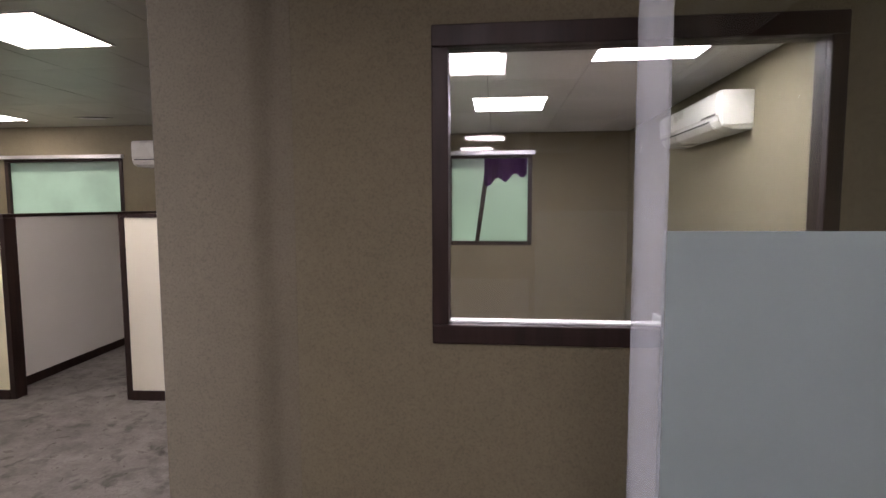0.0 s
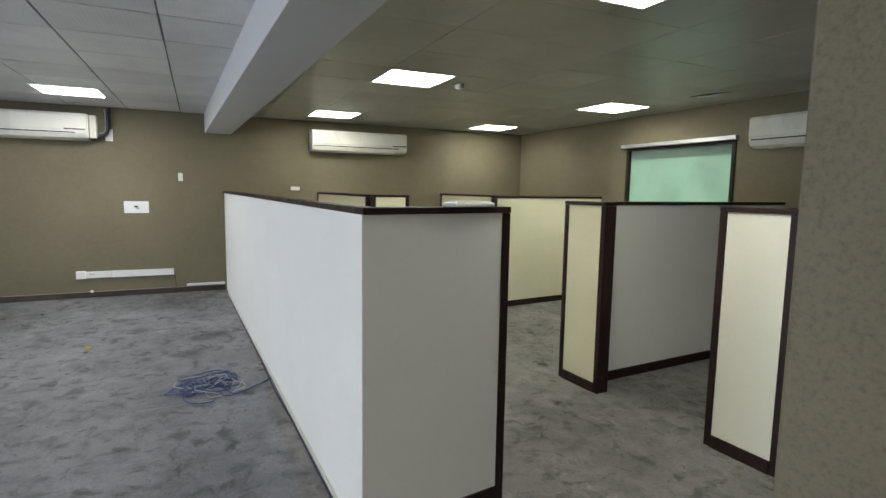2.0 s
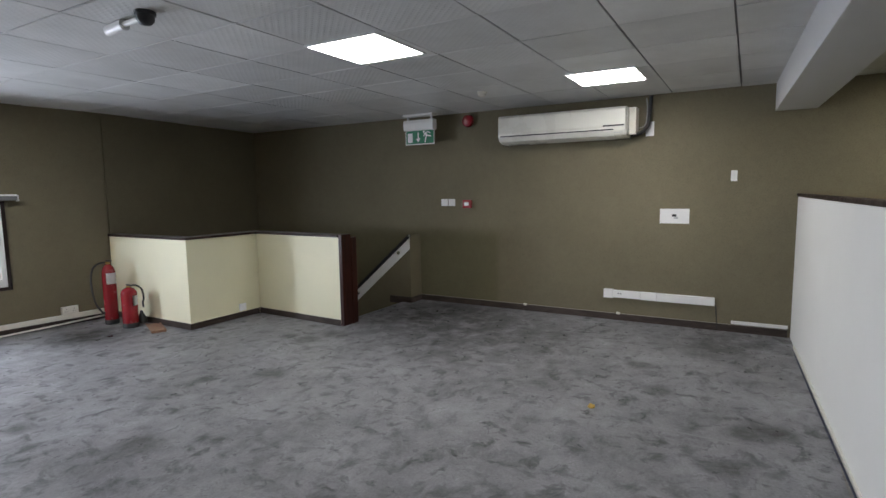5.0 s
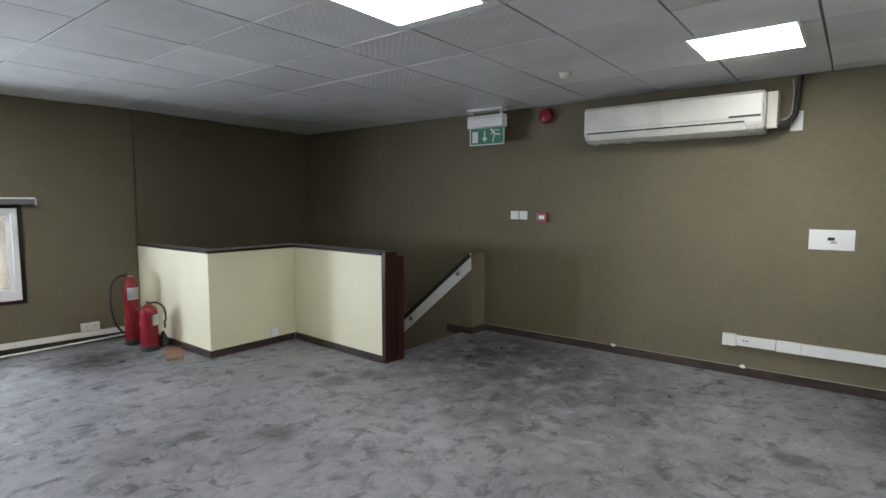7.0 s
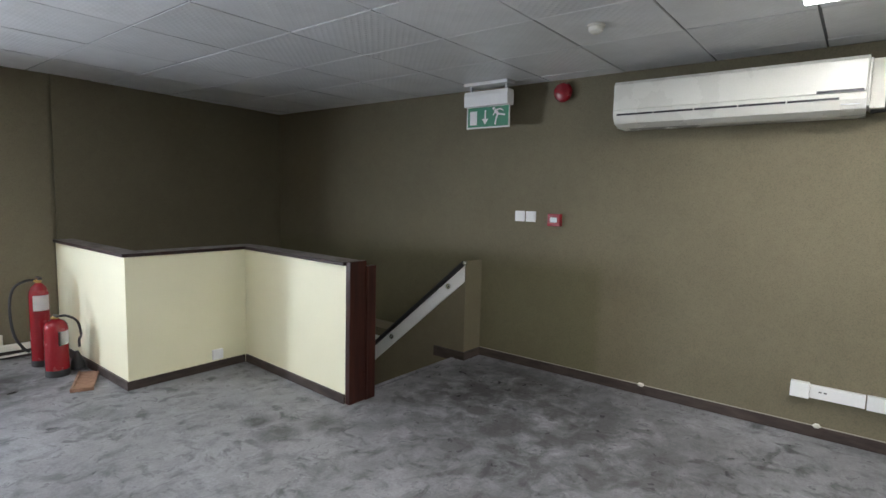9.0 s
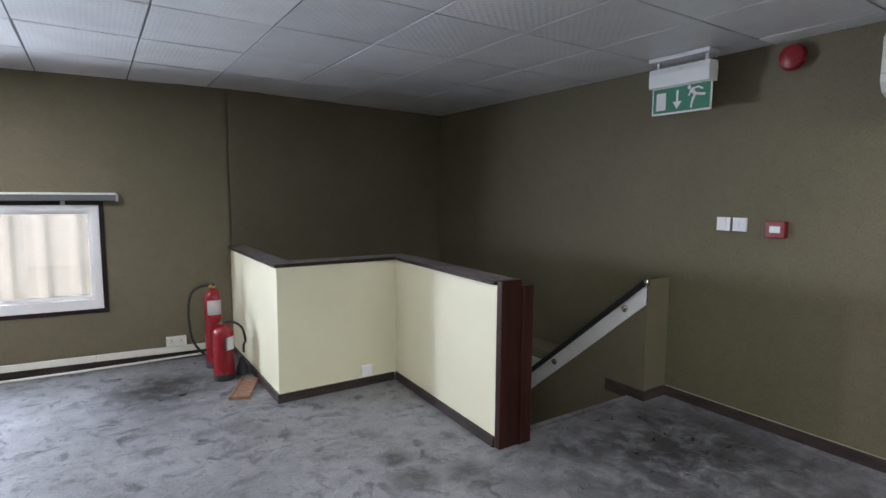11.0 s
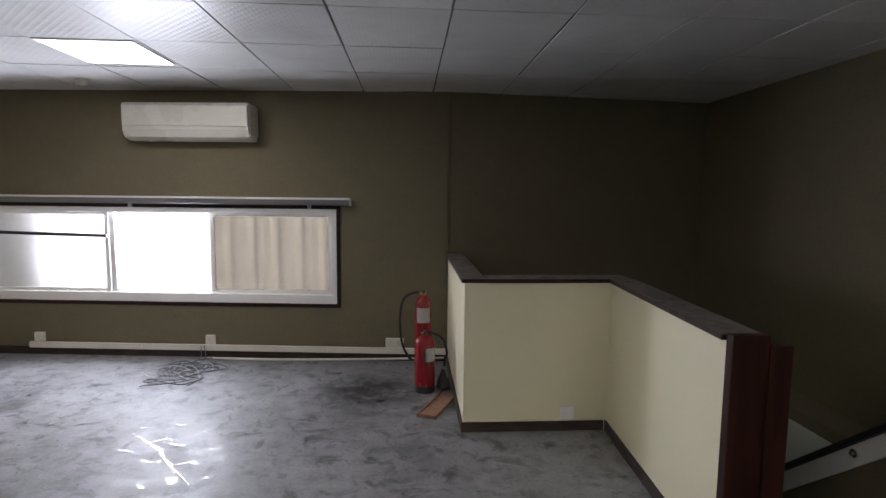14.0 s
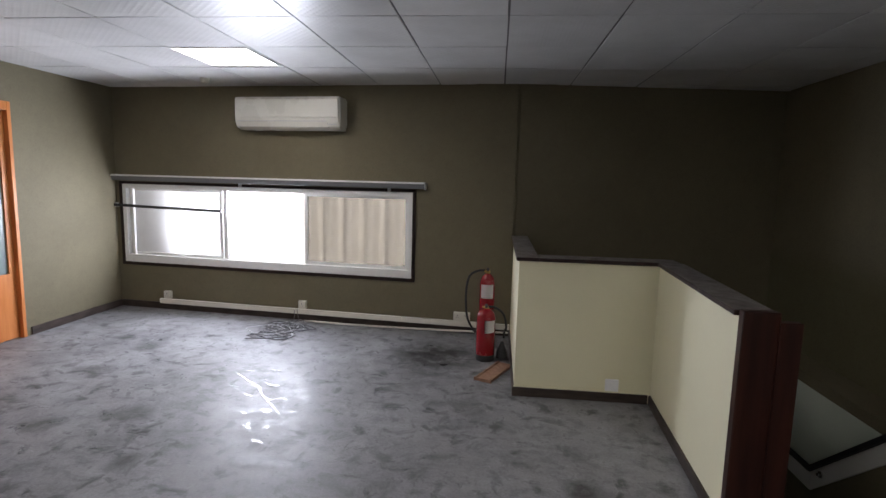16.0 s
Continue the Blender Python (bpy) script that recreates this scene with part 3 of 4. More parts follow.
def air_conditioner(width, height, depth, m, label, pipe=False, strip=True):
    """A wall split unit: bowed body, front flap, air slot, display strip, side caps. Local: width along x, back on y=0, front at -y."""
    t = thing("air_conditioner", label, "air conditioner", m, "wall air conditioners")
    h, d = height, depth
    outline = [(0, 0), (-d * 0.55, 0), (-d * 0.86, h * 0.08), (-d, h * 0.24), (-d, h * 0.93), (-d * 0.93, h), (0, h)]
    part("body", prism(outline, -width / 2, width / 2, "x", 0.004), ACWHITE, t, smooth=True)
    part("front_panel", prism([(-d - 0.001, h * 0.36), (-d - 0.012, h * 0.37), (-d - 0.012, h * 0.92), (-d - 0.001, h * 0.95)], -width / 2 + 0.006, width / 2 - 0.006, "x", 0.002), ACWHITE, t)
    dash = (width - 0.15) / 5
    part("air_slot", boxes(*[(-width / 2 + 0.03 + k * dash, -width / 2 + 0.022 + (k + 1) * dash, -d - 0.004, -d + 0.02, h * 0.245, h * (0.285 if strip else 0.265)) for k in range(5)]), BLACK if strip else GREY, t, "narrow air outlet slot in five lengths")
    part("seam", boxes((-width / 2 + 0.03, width / 2 - 0.03, -d * 0.955, -d * 0.93, h * 0.155, h * 0.17)), GREY, t, "fine grey seam above the flap")
    part("louver", prism([(-d * 0.62, -0.004), (-d * 0.90, h * 0.075), (-d * 1.01, h * 0.225), (-d * 0.985, h * 0.235), (-d * 0.87, h * 0.10), (-d * 0.62, 0.006)], -width / 2 + 0.05, width / 2 - 0.12, "x"), ACWHITE, t)
    if strip:
        part("display_strip", boxes((width / 2 - 0.24, width / 2 - 0.015, -d - 0.0155, -d - 0.005, h * 0.37, h * 0.415)), BLACK, t, "dark display strip")
    part("intake_grille", boxes(*[(-width / 2 + 0.03, width / 2 - 0.03, -d * 0.85 + k * 0.022, -d * 0.85 + k * 0.022 + 0.010, h, h + 0.004) for k in range(int(d * 0.75 / 0.022))]), GREY, t)
    part("end_cap", boxes((width / 2, width / 2 + 0.012, -d * 0.9, -0.002, h * 0.12, h * 0.95), bevel=0.003), ACWHITE, t)
    if pipe:
        part("casing_end", boxes((width / 2 + 0.012, width / 2 + 0.085, -d * 0.62, -0.002, h * 0.10, h * 0.98), bevel=0.004), IVORY, t, "yellowed inner casing left bare")
        part("pipe", tube([(width / 2 + 0.02, -0.10, 0.03), (width / 2 + 0.12, -0.09, 0.05), (width / 2 + 0.19, -0.06, 0.13), (width / 2 + 0.20, -0.045, 0.25), (width / 2 + 0.215, -0.045, 0.44)], 0.021), BLACK, t, "black lagged pipe", smooth=True)
        part("wire", tube([(width / 2 + 0.09, -0.05, 0.10), (width / 2 + 0.16, -0.03, 0.14), (width / 2 + 0.175, -0.03, 0.30), (width / 2 + 0.165, -0.03, 0.42)], 0.006), GREYCABLE, t, smooth=True)
        part("patch", boxes((width / 2 + 0.16, width / 2 + 0.245, -0.004, -0.001, 0.015, 0.17)), PLASTER, t, "unpainted white wall patch")
    return t


# the front of a unit on the west wall faces +x
air_conditioner(1.48, 0.325, 0.27, pose(XW, -0.80, 2.065, 0, 0, 90), "wide white split unit with a bare black pipe", True)
air_conditioner(1.50, 0.315, 0.22, pose(XW, 3.50, 2.055, 0, 0, 90), "wide white split unit on the olive wall")
air_conditioner(1.14, 0.325, 0.21, MS @ pose(2.365, 0, 2.05, 0, 0, 180), "white split unit above the low window", strip=False)
air_conditioner(1.10, 0.31, 0.21, pose(-3.31, YN, 1.985), "white split unit beside the green window")
air_conditioner(1.12, 0.235, 0.20, pose(2.10, 4.12, 1.945, 0, 0, -90), "white split unit in the side office")


# ---- south window ----
def south_window():
    t = new("window_1")
    t.matrix_world = MS
    tagged(t, "wide white sliding window with one pane open", "window", kind="structure")
    u0, u1, z0, z1 = WIN_S
    part("outer_frame", boxes((u0 - 0.0, u1 + 0.0, -0.06, 0.012, z0, z0 + 0.035), (u0, u1, -0.06, 0.012, z1 - 0.03, z1), (u0, u0 + 0.035, -0.06, 0.012, z0 + 0.035, z1 - 0.03), (u1 - 0.035, u1, -0.06, 0.012, z0 + 0.035, z1 - 0.03), bevel=0.003), WOOD, t, "dark wooden surround")
    a0, a1, b0, b1 = u0 + 0.036, u1 - 0.036, z0 + 0.036, z1 - 0.031
    part("window_frame", boxes((a0, a1, -0.10, 0.006, b0, b0 + 0.085), (a0, a1, -0.10, 0.006, b1 - 0.05, b1), (a0, a0 + 0.05, -0.10, 0.006, b0 + 0.085, b1 - 0.05), (a1 - 0.05, a1, -0.10, 0.006, b0 + 0.085, b1 - 0.05), bevel=0.003), WHITE, t, "white aluminium frame")
    c0, c1 = b0 + 0.086, b1 - 0.051
    part("window_sill", boxes((u0, u1, -0.2, -0.101, z0, z0 + 0.05)), CONCRETE, t)
    for name, s0, s1, v, glass in (("sash", a0 + 0.051, 2.29, -0.055, TINTED), ("sash", 3.28, a1 - 0.051, -0.055, HAZY)):
        w = 0.035
        sash = part(name, boxes((s0, s1, v - 0.015, v + 0.015, c0, c0 + 0.03), (s0, s1, v - 0.015, v + 0.015, c1 - 0.025, c1), (s0, s0 + w, v - 0.015, v + 0.015, c0 + 0.03, c1 - 0.025), (s1 - w, s1, v - 0.015, v + 0.015, c0 + 0.03, c1 - 0.025)), WHITE, t)
        pane = part("pane", boxes((s0 + w, s1 - w, v - 0.003, v + 0.003, c0 + 0.03, c1 - 0.025)), glass, sash)
        pane.visible_shadow = False
    sash = part("sash", boxes((3.22, 3.27, -0.09, -0.045, c0, c1), (4.40, 4.43, -0.04, -0.01, c0, c1)), WHITE, t)
    rail = new("curtain_rail")
    rail.matrix_world = MS
    tagged(rail, "grey aluminium blind headrail above the window", "curtain rail")
    part("headrail", boxes((0.93, 4.60, 0.012, 0.075, 1.478, 1.526), bevel=0.004), RAILGREY, rail)
    part("top_strip", boxes((0.93, 4.60, 0.0, 0.085, 1.527, 1.545), bevel=0.002), WHITE, rail)
    part("end_cap", boxes((0.915, 0.929, 0.01, 0.08, 1.47, 1.535), bevel=0.003), GREY, rail)
    for u in (1.3, 3.0):
        part("bracket", boxes((u, u + 0.03, 0.0, 0.03, 1.44, 1.484)), GREY, rail)
    bar = new("security_bar")
    bar.matrix_world = MS
    tagged(bar, "thin dark metal bar across one window pane", "bar")
    part("rod", tube([(3.24, 0.035, 1.165), (4.62, 0.035, 1.195)], 0.016, smooth=0), BLACK, bar)
    part("bracket", boxes((4.58, 4.62, 0.0, 0.03, 1.17, 1.22)), GREY, bar)
    part("bracket", boxes((3.255, 3.285, -0.01, 0.03, 1.15, 1.18)), GREY, bar)


south_window()

# outside: corrugated fence and ground
def corrugated(u0, u1, pitch, depth, v, z0, z1):
    bm = bmesh.new()
    n = round((u1 - u0) / pitch) * 10
    pts = [(u0 + pitch * k / 10, v + depth * (0.5 + 0.5 * math.tanh(1.3 * math.sin(0.6283 * k)))) for k in range(n + 1)]
    rows = [[bm.verts.new((a, b + o, z)) for a, b in pts] for o, z in ((0, z0), (0, z1), (-0.012, z1), (-0.012, z0))]
    for p, q in zip(rows, rows[1:] + rows[:1]):
        for k in range(n):
            bm.faces.new((p[k], p[k + 1], q[k + 1], q[k]))
    return bm


fence = thing("corrugated_fence", "cream corrugated metal fence outside the window", "fence", MS)
for k in range(15):
    part("sheet", corrugated(-5.5 + 1.08 * k, -4.42 + 1.08 * k, 0.36, 0.13, -2.99 - 0.003 * (k % 2), -0.6, 2.4), CLAD, fence)
structure("ground_outside", boxes((-60, 60, -60, -6.9, -0.9, -0.6)), CONCRETE, "bare concrete ground outside", "ground")


# ---- north windows ----
def north_window(name, w, green, label):
    t = new(name)
    tagged(t, label, "window", kind="structure")
    x0, x1, z0, z1 = w
    part("window_frame", boxes((x0, x1, YN - 0.012, YN + 0.08, z0, z0 + 0.05), (x0, x1, YN - 0.012, YN + 0.08, z1 - 0.04, z1), (x0, x0 + 0.05, YN - 0.012, YN + 0.08, z0 + 0.05, z1 - 0.04), (x1 - 0.05, x1, YN - 0.012, YN + 0.08, z0 + 0.05, z1 - 0.04), bevel=0.003), WOOD, t)
    pane = part("pane", boxes((x0 + 0.05, x1 - 0.05, YN + 0.03, YN + 0.036, z0 + 0.05, z1 - 0.04)), green, t, "green filmed glass")
    part("headrail", boxes((x0 - 0.05, x1 + 0.03, YN - 0.07, YN - 0.013, z1 - 0.005, z1 + 0.04), bevel=0.003), GREY, t)
    return t


n1 = north_window("window_2", WN1, FILM, "green-filmed window with a dark frame")
n2 = north_window("window_3", WN2, FILM, "green-filmed office window with torn purple cloth")
part("mullion", prism([(0.33, 1.07), (0.38, 1.07), (0.52, 2.04), (0.46, 2.04)], YN - 0.005, YN + 0.025, "y"), WOOD, n2)
cloth = bmesh.new()
rows = []
for k in range(13):
    x = 0.44 + 0.5 * k / 12
    drop = 0.30 - 0.12 * k / 12 + 0.04 * math.sin(k * 1.3)
    rows.append([cloth.verts.new((x, YN - 0.02 - 0.012 * math.sin(k * 2.1), 2.045 - drop * j / 4)) for j in range(5)])
for a, b in zip(rows, rows[1:]):
    for j in range(4):
        cloth.faces.new((a[j], a[j + 1], b[j + 1], b[j]))
bmesh.ops.solidify(cloth, geom=list(cloth.faces), thickness=0.004)
cl = tagged(new("curtain_remnant", mesh_of("curtain_remnant", cloth, PURPLE, True)), "torn purple curtain remnant hanging in the window", "curtain")


# ---- inside window and glass screen ----
def office_window():
    t = new("window_4")
    tagged(t, "inside window with a dark wooden frame and white sill", "window", kind="structure")
    x0, x1, z0, z1 = IW
    y0, y1 = 1.935, 2.03
    part("window_frame", boxes((x0 - 0.005, x1, y0, y1, z0 - 0.005, z0 + 0.06), (x0 - 0.005, x1, y0, y1, z1 - 0.07, z1), (x0 - 0.005, x0 + 0.05, y0, y1, z0 + 0.06, z1 - 0.07), (x1 - 0.05, x1, y0, y1, z0 + 0.06, z1 - 0.07), bevel=0.004), WOOD, t)
    part("window_sill", boxes((x0 + 0.05, x1 - 0.05, 1.975, 2.025, z0 + 0.06, z0 + 0.066)), WHITE, t, "white inner sill")
    pane = part("pane", boxes((x0 + 0.05, x1 - 0.05, 1.965, 1.971, z0 + 0.06, z1 - 0.07)), CLEAR, t)
    pane.visible_shadow = False


office_window()
screen = thing("glass_screen", "clear glass screen with frosted lower part", "glass partition", pose(0.76, 0.86, 0))
p = part("clear_pane", boxes((0.035, 1.33, 0, 0.010, 1.469, 2.3)), CLEAR, screen)
p.visible_shadow = False
part("frosted_pane", boxes((0.035, 1.33, 0, 0.010, 0.01, 1.468)), FROST, screen, "grey frosted lower glass")
part("edge_profile", boxes((0.0, 0.034, -0.012, 0.022, 0.0, 2.3), bevel=0.004), EDGE, screen, "milky translucent edge strip")
structure("floor_track", boxes((0.78, 2.1, 0.84, 0.89, 0, 0.008)), GREY, "aluminium floor track", "trim")


# ---- orange door ----
def orange_door():
    t = new("door_1")
    tagged(t, "orange wooden door with a tall glass panel", "door", kind="structure")
    y0, y1, z1 = DOOR[0], DOOR[1], DOOR[3]
    part("door_frame", boxes((XE - 0.02, XE + 0.15, y0 - 0.006, y0 + 0.03, 0, z1 + 0.05), (XE - 0.02, XE + 0.15, y1 - 0.03, y1 + 0.06, 0, z1 + 0.05), (XE - 0.02, XE + 0.15, y0 + 0.03, y1 - 0.03, z1 - 0.03, z1 + 0.05), bevel=0.004), ORANGE, t)
    a, b = y0 + 0.034, y1 - 0.034
    leaf = part("door_leaf", boxes((XE + 0.02, XE + 0.06, a, a + 0.055, 0.01, z1 - 0.034), (XE + 0.02, XE + 0.06, b - 0.10, b, 0.01, z1 - 0.034), (XE + 0.02, XE + 0.06, a + 0.055, b - 0.10, 0.01, 0.62), (XE + 0.02, XE + 0.06, a + 0.055, b - 0.10, z1 - 0.14, z1 - 0.034)), ORANGE, t)
    part("pane", boxes((XE + 0.036, XE + 0.042, a + 0.055, b - 0.10, 0.62, z1 - 0.14)), FROST, leaf)
    part("handle", tube([(XE + 0.02, b - 0.05, 1.0), (XE - 0.03, b - 0.05, 1.0), (XE - 0.035, b - 0.15, 1.0)], 0.009), CHROME, leaf)


orange_door()


# ---- stair and its low wall ----
def low_wall():
    t = thing("stair_parapet", "cream half-height wall round the stair with dark wooden cap", "low wall")
    th, top, ct, hs = 0.12, 1.014, 0.027, 0.068
    # outer corners, walked from the window wall to the stair head
    c = [(-5.855, -5.795), (-5.855, -4.275), (-6.835, -4.292), (-6.765, -2.87)]
    part("panel", boxes((c[0][0] - th, c[0][0], c[0][1], c[1][1], 0, top)), CREAM, t)
    part("panel", boxes((c[2][0] - th, c[1][0] - th, c[1][1] - th, c[1][1], 0, top)), CREAM, t)
    part("panel", prism([c[2], c[3], (c[3][0] - th, c[3][1]), (c[2][0] - th, c[2][1])], 0, top, "z"), CREAM, t)
    part("cap", boxes((c[0][0] - th - 0.02, c[0][0] + 0.022, c[0][1] + 0.003, c[1][1] + 0.022, top, top + ct), bevel=0.005), CAPWOOD, t, "dark wooden cap with a dusty worn top")
    part("cap", boxes((c[2][0] - th - 0.02, c[1][0] - th - 0.021, c[1][1] - th - 0.05, c[1][1] + 0.022, top, top + ct), bevel=0.005), CAPWOOD, t, "dark wooden cap with a dusty worn top")
    part("cap", prism([(c[2][0] + 0.022, c[1][1] + 0.024), (c[3][0] + 0.022, c[3][1]), (c[3][0] - th - 0.035, c[3][1]), (c[2][0] - th - 0.035, c[1][1] + 0.024)], top, top + ct, "z", 0.005), CAPWOOD, t, "dark wooden cap with a dusty worn top")
    part("skirting", boxes((c[0][0], c[0][0] + 0.014, c[0][1] + 0.02, c[1][1] + 0.014, 0, hs)), SKIRT, t)
    part("skirting", boxes((c[2][0] + 0.02, c[1][0], c[1][1], c[1][1] + 0.014, 0, hs)), SKIRT, t)
    part("skirting", prism([(c[2][0], c[1][1] + 0.0145), (c[3][0], c[3][1]), (c[3][0] + 0.014, c[3][1]), (c[2][0] + 0.014, c[1][1] + 0.0145)], 0, hs, "z"), SKIRT, t)
    x, y = c[3]
    part("end_post", boxes((x - th - 0.035, x + 0.002, y + 0.001, y + 0.05, 0, top + ct + 0.004), bevel=0.005), REDWOOD, t, "reddish brown wooden end post")
    part("newel", boxes((x - th - 0.125, x - th - 0.036, y + 0.012, y + 0.06, 0, top - 0.01), bevel=0.006), REDWOOD, t, "reddish brown wooden newel")
    part("bead", boxes((x - th - 0.045, x - th - 0.028, y + 0.05, y + 0.062, 0, top - 0.01), bevel=0.003), REDWOOD, t)
    part("bead", boxes((c[2][0] + 0.02, c[1][0] + 0.004, c[1][1], c[1][1] + 0.010, hs, hs + 0.012), bevel=0.002), CREAM, t)
    box_ = part("socket_plate", boxes((-6.605, -6.512, -4.275, -4.253, 0.082, 0.17), bevel=0.003), PAPER, t, "white socket plate")
    return t


low_wall()

X2, YJ, SL = -8.19, -2.845, 0.855                                # face and front of the stair dado, slope of the rail
half = prism([(YJ, -2.0), (YJ, 0.93), (YJ - 0.95, 0.93 - SL * 0.95), (-6.08, 0.93 - SL * 0.95), (-6.08, -2.0)], XW, X2, "x")
structure("stair_dado", half, OLIVE, "olive half wall along the stair", "wall")
# pale lower wall; its green brightness is light from below, painted in
light_face = prism([(YJ - 1.0, 0.03), (-6.075, 0.03), (-6.075, -0.60), (-4.50, -0.60)], X2, X2 + 0.005, "x")
structure("stair_dado_panel", light_face, PALE_GREENLIT, "pale painted lower stair wall, tinted as if lit green from below", "wall")
skirting("baseboard_jog", boxes((XW + 0.015, X2 + 0.014, YJ, YJ + 0.014, 0, H), (X2, X2 + 0.014, YJ - 0.35, YJ, -0.02, H)))
stairs = new("stairs")
tagged(stairs, "grey stairs going down to a landing", "stairs", kind="structure")
for k in range(8):
    ya = -2.95 - 0.215 * k
    part("step", boxes((X2, -6.88, ya - 0.235, ya, -0.186 * (k + 1) - 0.2, -0.186 * (k + 1)), bevel=0.004), CONCRETE, stairs)
part("landing", boxes((XW, -5.9, -6.08, -4.67, -1.75, -1.52)), CONCRETE, stairs)
structure("stair_side_wall", boxes((-6.88, -6.862, -6.08, -2.951, -2.0, -0.001)), OLIVE, "olive wall under the floor edge", "wall")
structure("floor_nosing", boxes((X2 + 0.02, -6.9, -2.975, -2.925, 0.001, 0.006), bevel=0.001), FLOOR, "worn edge strip at the stair head", "trim")


def rail():
    t = thing("stair_handrail", "white board with black handrail and chrome brackets", "handrail")
    x = X2 + 0.004
    y0, z0, run = YJ - 0.005, 0.905, 1.72
    part("board", prism([(y0, z0), (y0, z0 - 0.165), (y0 - run, z0 - 0.165 - SL * run), (y0 - run, z0 - SL * run)], x, x + 0.018, "x", 0.002), WHITE, t, "white backing board")
    part("lower_board", boxes((x, x + 0.018, -6.05, y0 - run - 0.003, z0 - 0.165 - SL * run, z0 - SL * run)), WHITE, t, "white backing board")
    part("handrail", tube([(x + 0.035, y0 + 0.01, z0 + 0.015), (x + 0.035, y0 - run, z0 + 0.01 - SL * run), (x + 0.035, -6.04, z0 + 0.01 - SL * run)], 0.024, smooth=0), BLACK, t, "black round handrail", smooth=True)
    for f_ in (0.10, 0.52, 0.93):
        y, z = y0 - run * f_, z0 - 0.075 - SL * run * f_
        bm = lathe([(0.026, 0), (0.026, 0.012), (0.012, 0.014), (0.012, 0.03)], 16)
        bmesh.ops.transform(bm, matrix=pose(x + 0.018, y, z, 0, 90, 0), verts=bm.verts)
        part("bracket", bm, CHROME, t, "round chrome bracket", smooth=True)
    bm = lathe([(0.022, 0), (0.024, 0.02), (0.010, 0.03)], 14)
    bmesh.ops.transform(bm, matrix=pose(x + 0.035, y0 + 0.012, z0 + 0.015, -90, 0, 0), verts=bm.verts)
    part("end_cap", bm, CHROME, t, smooth=True)


rail()


# ---- cubicle partitions ----
def partition(name, label, length, m, board, th=0.075, top=1.443, posts=(True, True), skirt=True):
    """A board panel with dark cap, skirting and end posts; local: along x from the origin, seen face on y=0."""
    t = thing(name, label, "partition", m, "office partitions")
    a = 0.045 if posts[0] else 0.0
    b = length - (0.045 if posts[1] else 0.0)
    part("panel", boxes((a, b, 0.006, th - 0.006, 0.0, top - 0.028)), board, t)
    part("cap", boxes((0, length, -0.004, th + 0.004, top - 0.028, top), bevel=0.003), WOOD, t, "dark wooden cap")
    if skirt:
        part("skirting", boxes((a, b, -0.006, 0.0055, 0, 0.075), (a, b, th - 0.0055, th + 0.006, 0, 0.075)), WOOD, t, "dark skirting")
    if posts[0]:
        part("post", boxes((0, a - 0.001, 0, th, 0, top - 0.029), bevel=0.003), WOOD, t, "dark edge post")
    if posts[1]:
        part("post", boxes((b + 0.001, length, 0, th, 0, top - 0.029), bevel=0.003), WOOD, t, "dark edge post")
    return t


# the long pale partition and its return
partition("partition", "long white office partition with dark cap", 6.236, MP @ pose(0.0, 0, 0), PALE, posts=(False, False), skirt=False)
partition("partition", "white partition return with dark edge post", 0.75, pose(-2.145, 1.764, 0, 0, 0, 98), PALE, posts=(False, True))
low = thing("cable_trunking", "white floor-level trunking along the long partition", "cable trunking", MP)
part("strip", boxes((0.4, 6.25, -0.009, 0.005, 0, 0.024), bevel=0.002), IVORY, low)
run = thing("floor_cable", "dark blue cable lying along the partition foot", "cable", MP)
part("cable", tube([(0.6, -0.018, 0.006), (2.0, -0.020, 0.006), (3.4, -0.018, 0.006), (4.3, -0.030, 0.006), (5.0, -0.018, 0.006), (6.1, -0.020, 0.006)], 0.005, 6, 6), NAVY, run, smooth=True)
partition("partition", "narrow cream partition end with dark posts", 0.44, pose(-3.575, 3.84, 0, 0, 0, 3), CREAM, th=0.11)
partition("partition", "white partition panel running to the window wall", 2.5, pose(-3.325, 3.97, 0, 0, 0, 94), PALE, posts=(False, False))
partition("partition", "narrow cream partition end beside the aisle", 0.44, pose(-2.26, 3.935, 0, 0, 0, 3), CREAM_P, th=0.11)
partition("partition", "white partition panel beside the aisle", 2.4, pose(-1.92, 4.06, 0, 0, 0, 92), PALE, posts=(False, False))
partition("partition", "cream partition panel facing the aisle", 1.9, pose(-5.955, 4.58, 0, 0, 0, 96), CREAM, posts=(True, False))
partition("partition", "cream cross partition in the back cubicle", 2.4, pose(-8.43, 4.95, 0, 0, 0, 1), CREAM, posts=(True, False))
partition("partition", "narrow cream partition end in the back cubicle", 0.46, pose(-6.02, 3.0, 0, 0, 0, 93), CREAM)
partition("partition", "cream cross partition behind the long partition", 2.3, pose(-8.43, 2.86, 0, 0, 0, 2.5), CREAM, posts=(True, True))
slab = thing("document_tray", "flat white plastic lid lying on the partition", "tray", pose(-2.235, 2.285, 1.4435, 0, 0, 98))
part("lid", boxes((-0.105, 0.105, -0.045, 0.06, 0, 0.020), bevel=0.006), WHITE, slab)
part("rim", boxes((-0.09, 0.09, -0.03, 0.045, 0.0205, 0.025), bevel=0.002), WHITE, slab)


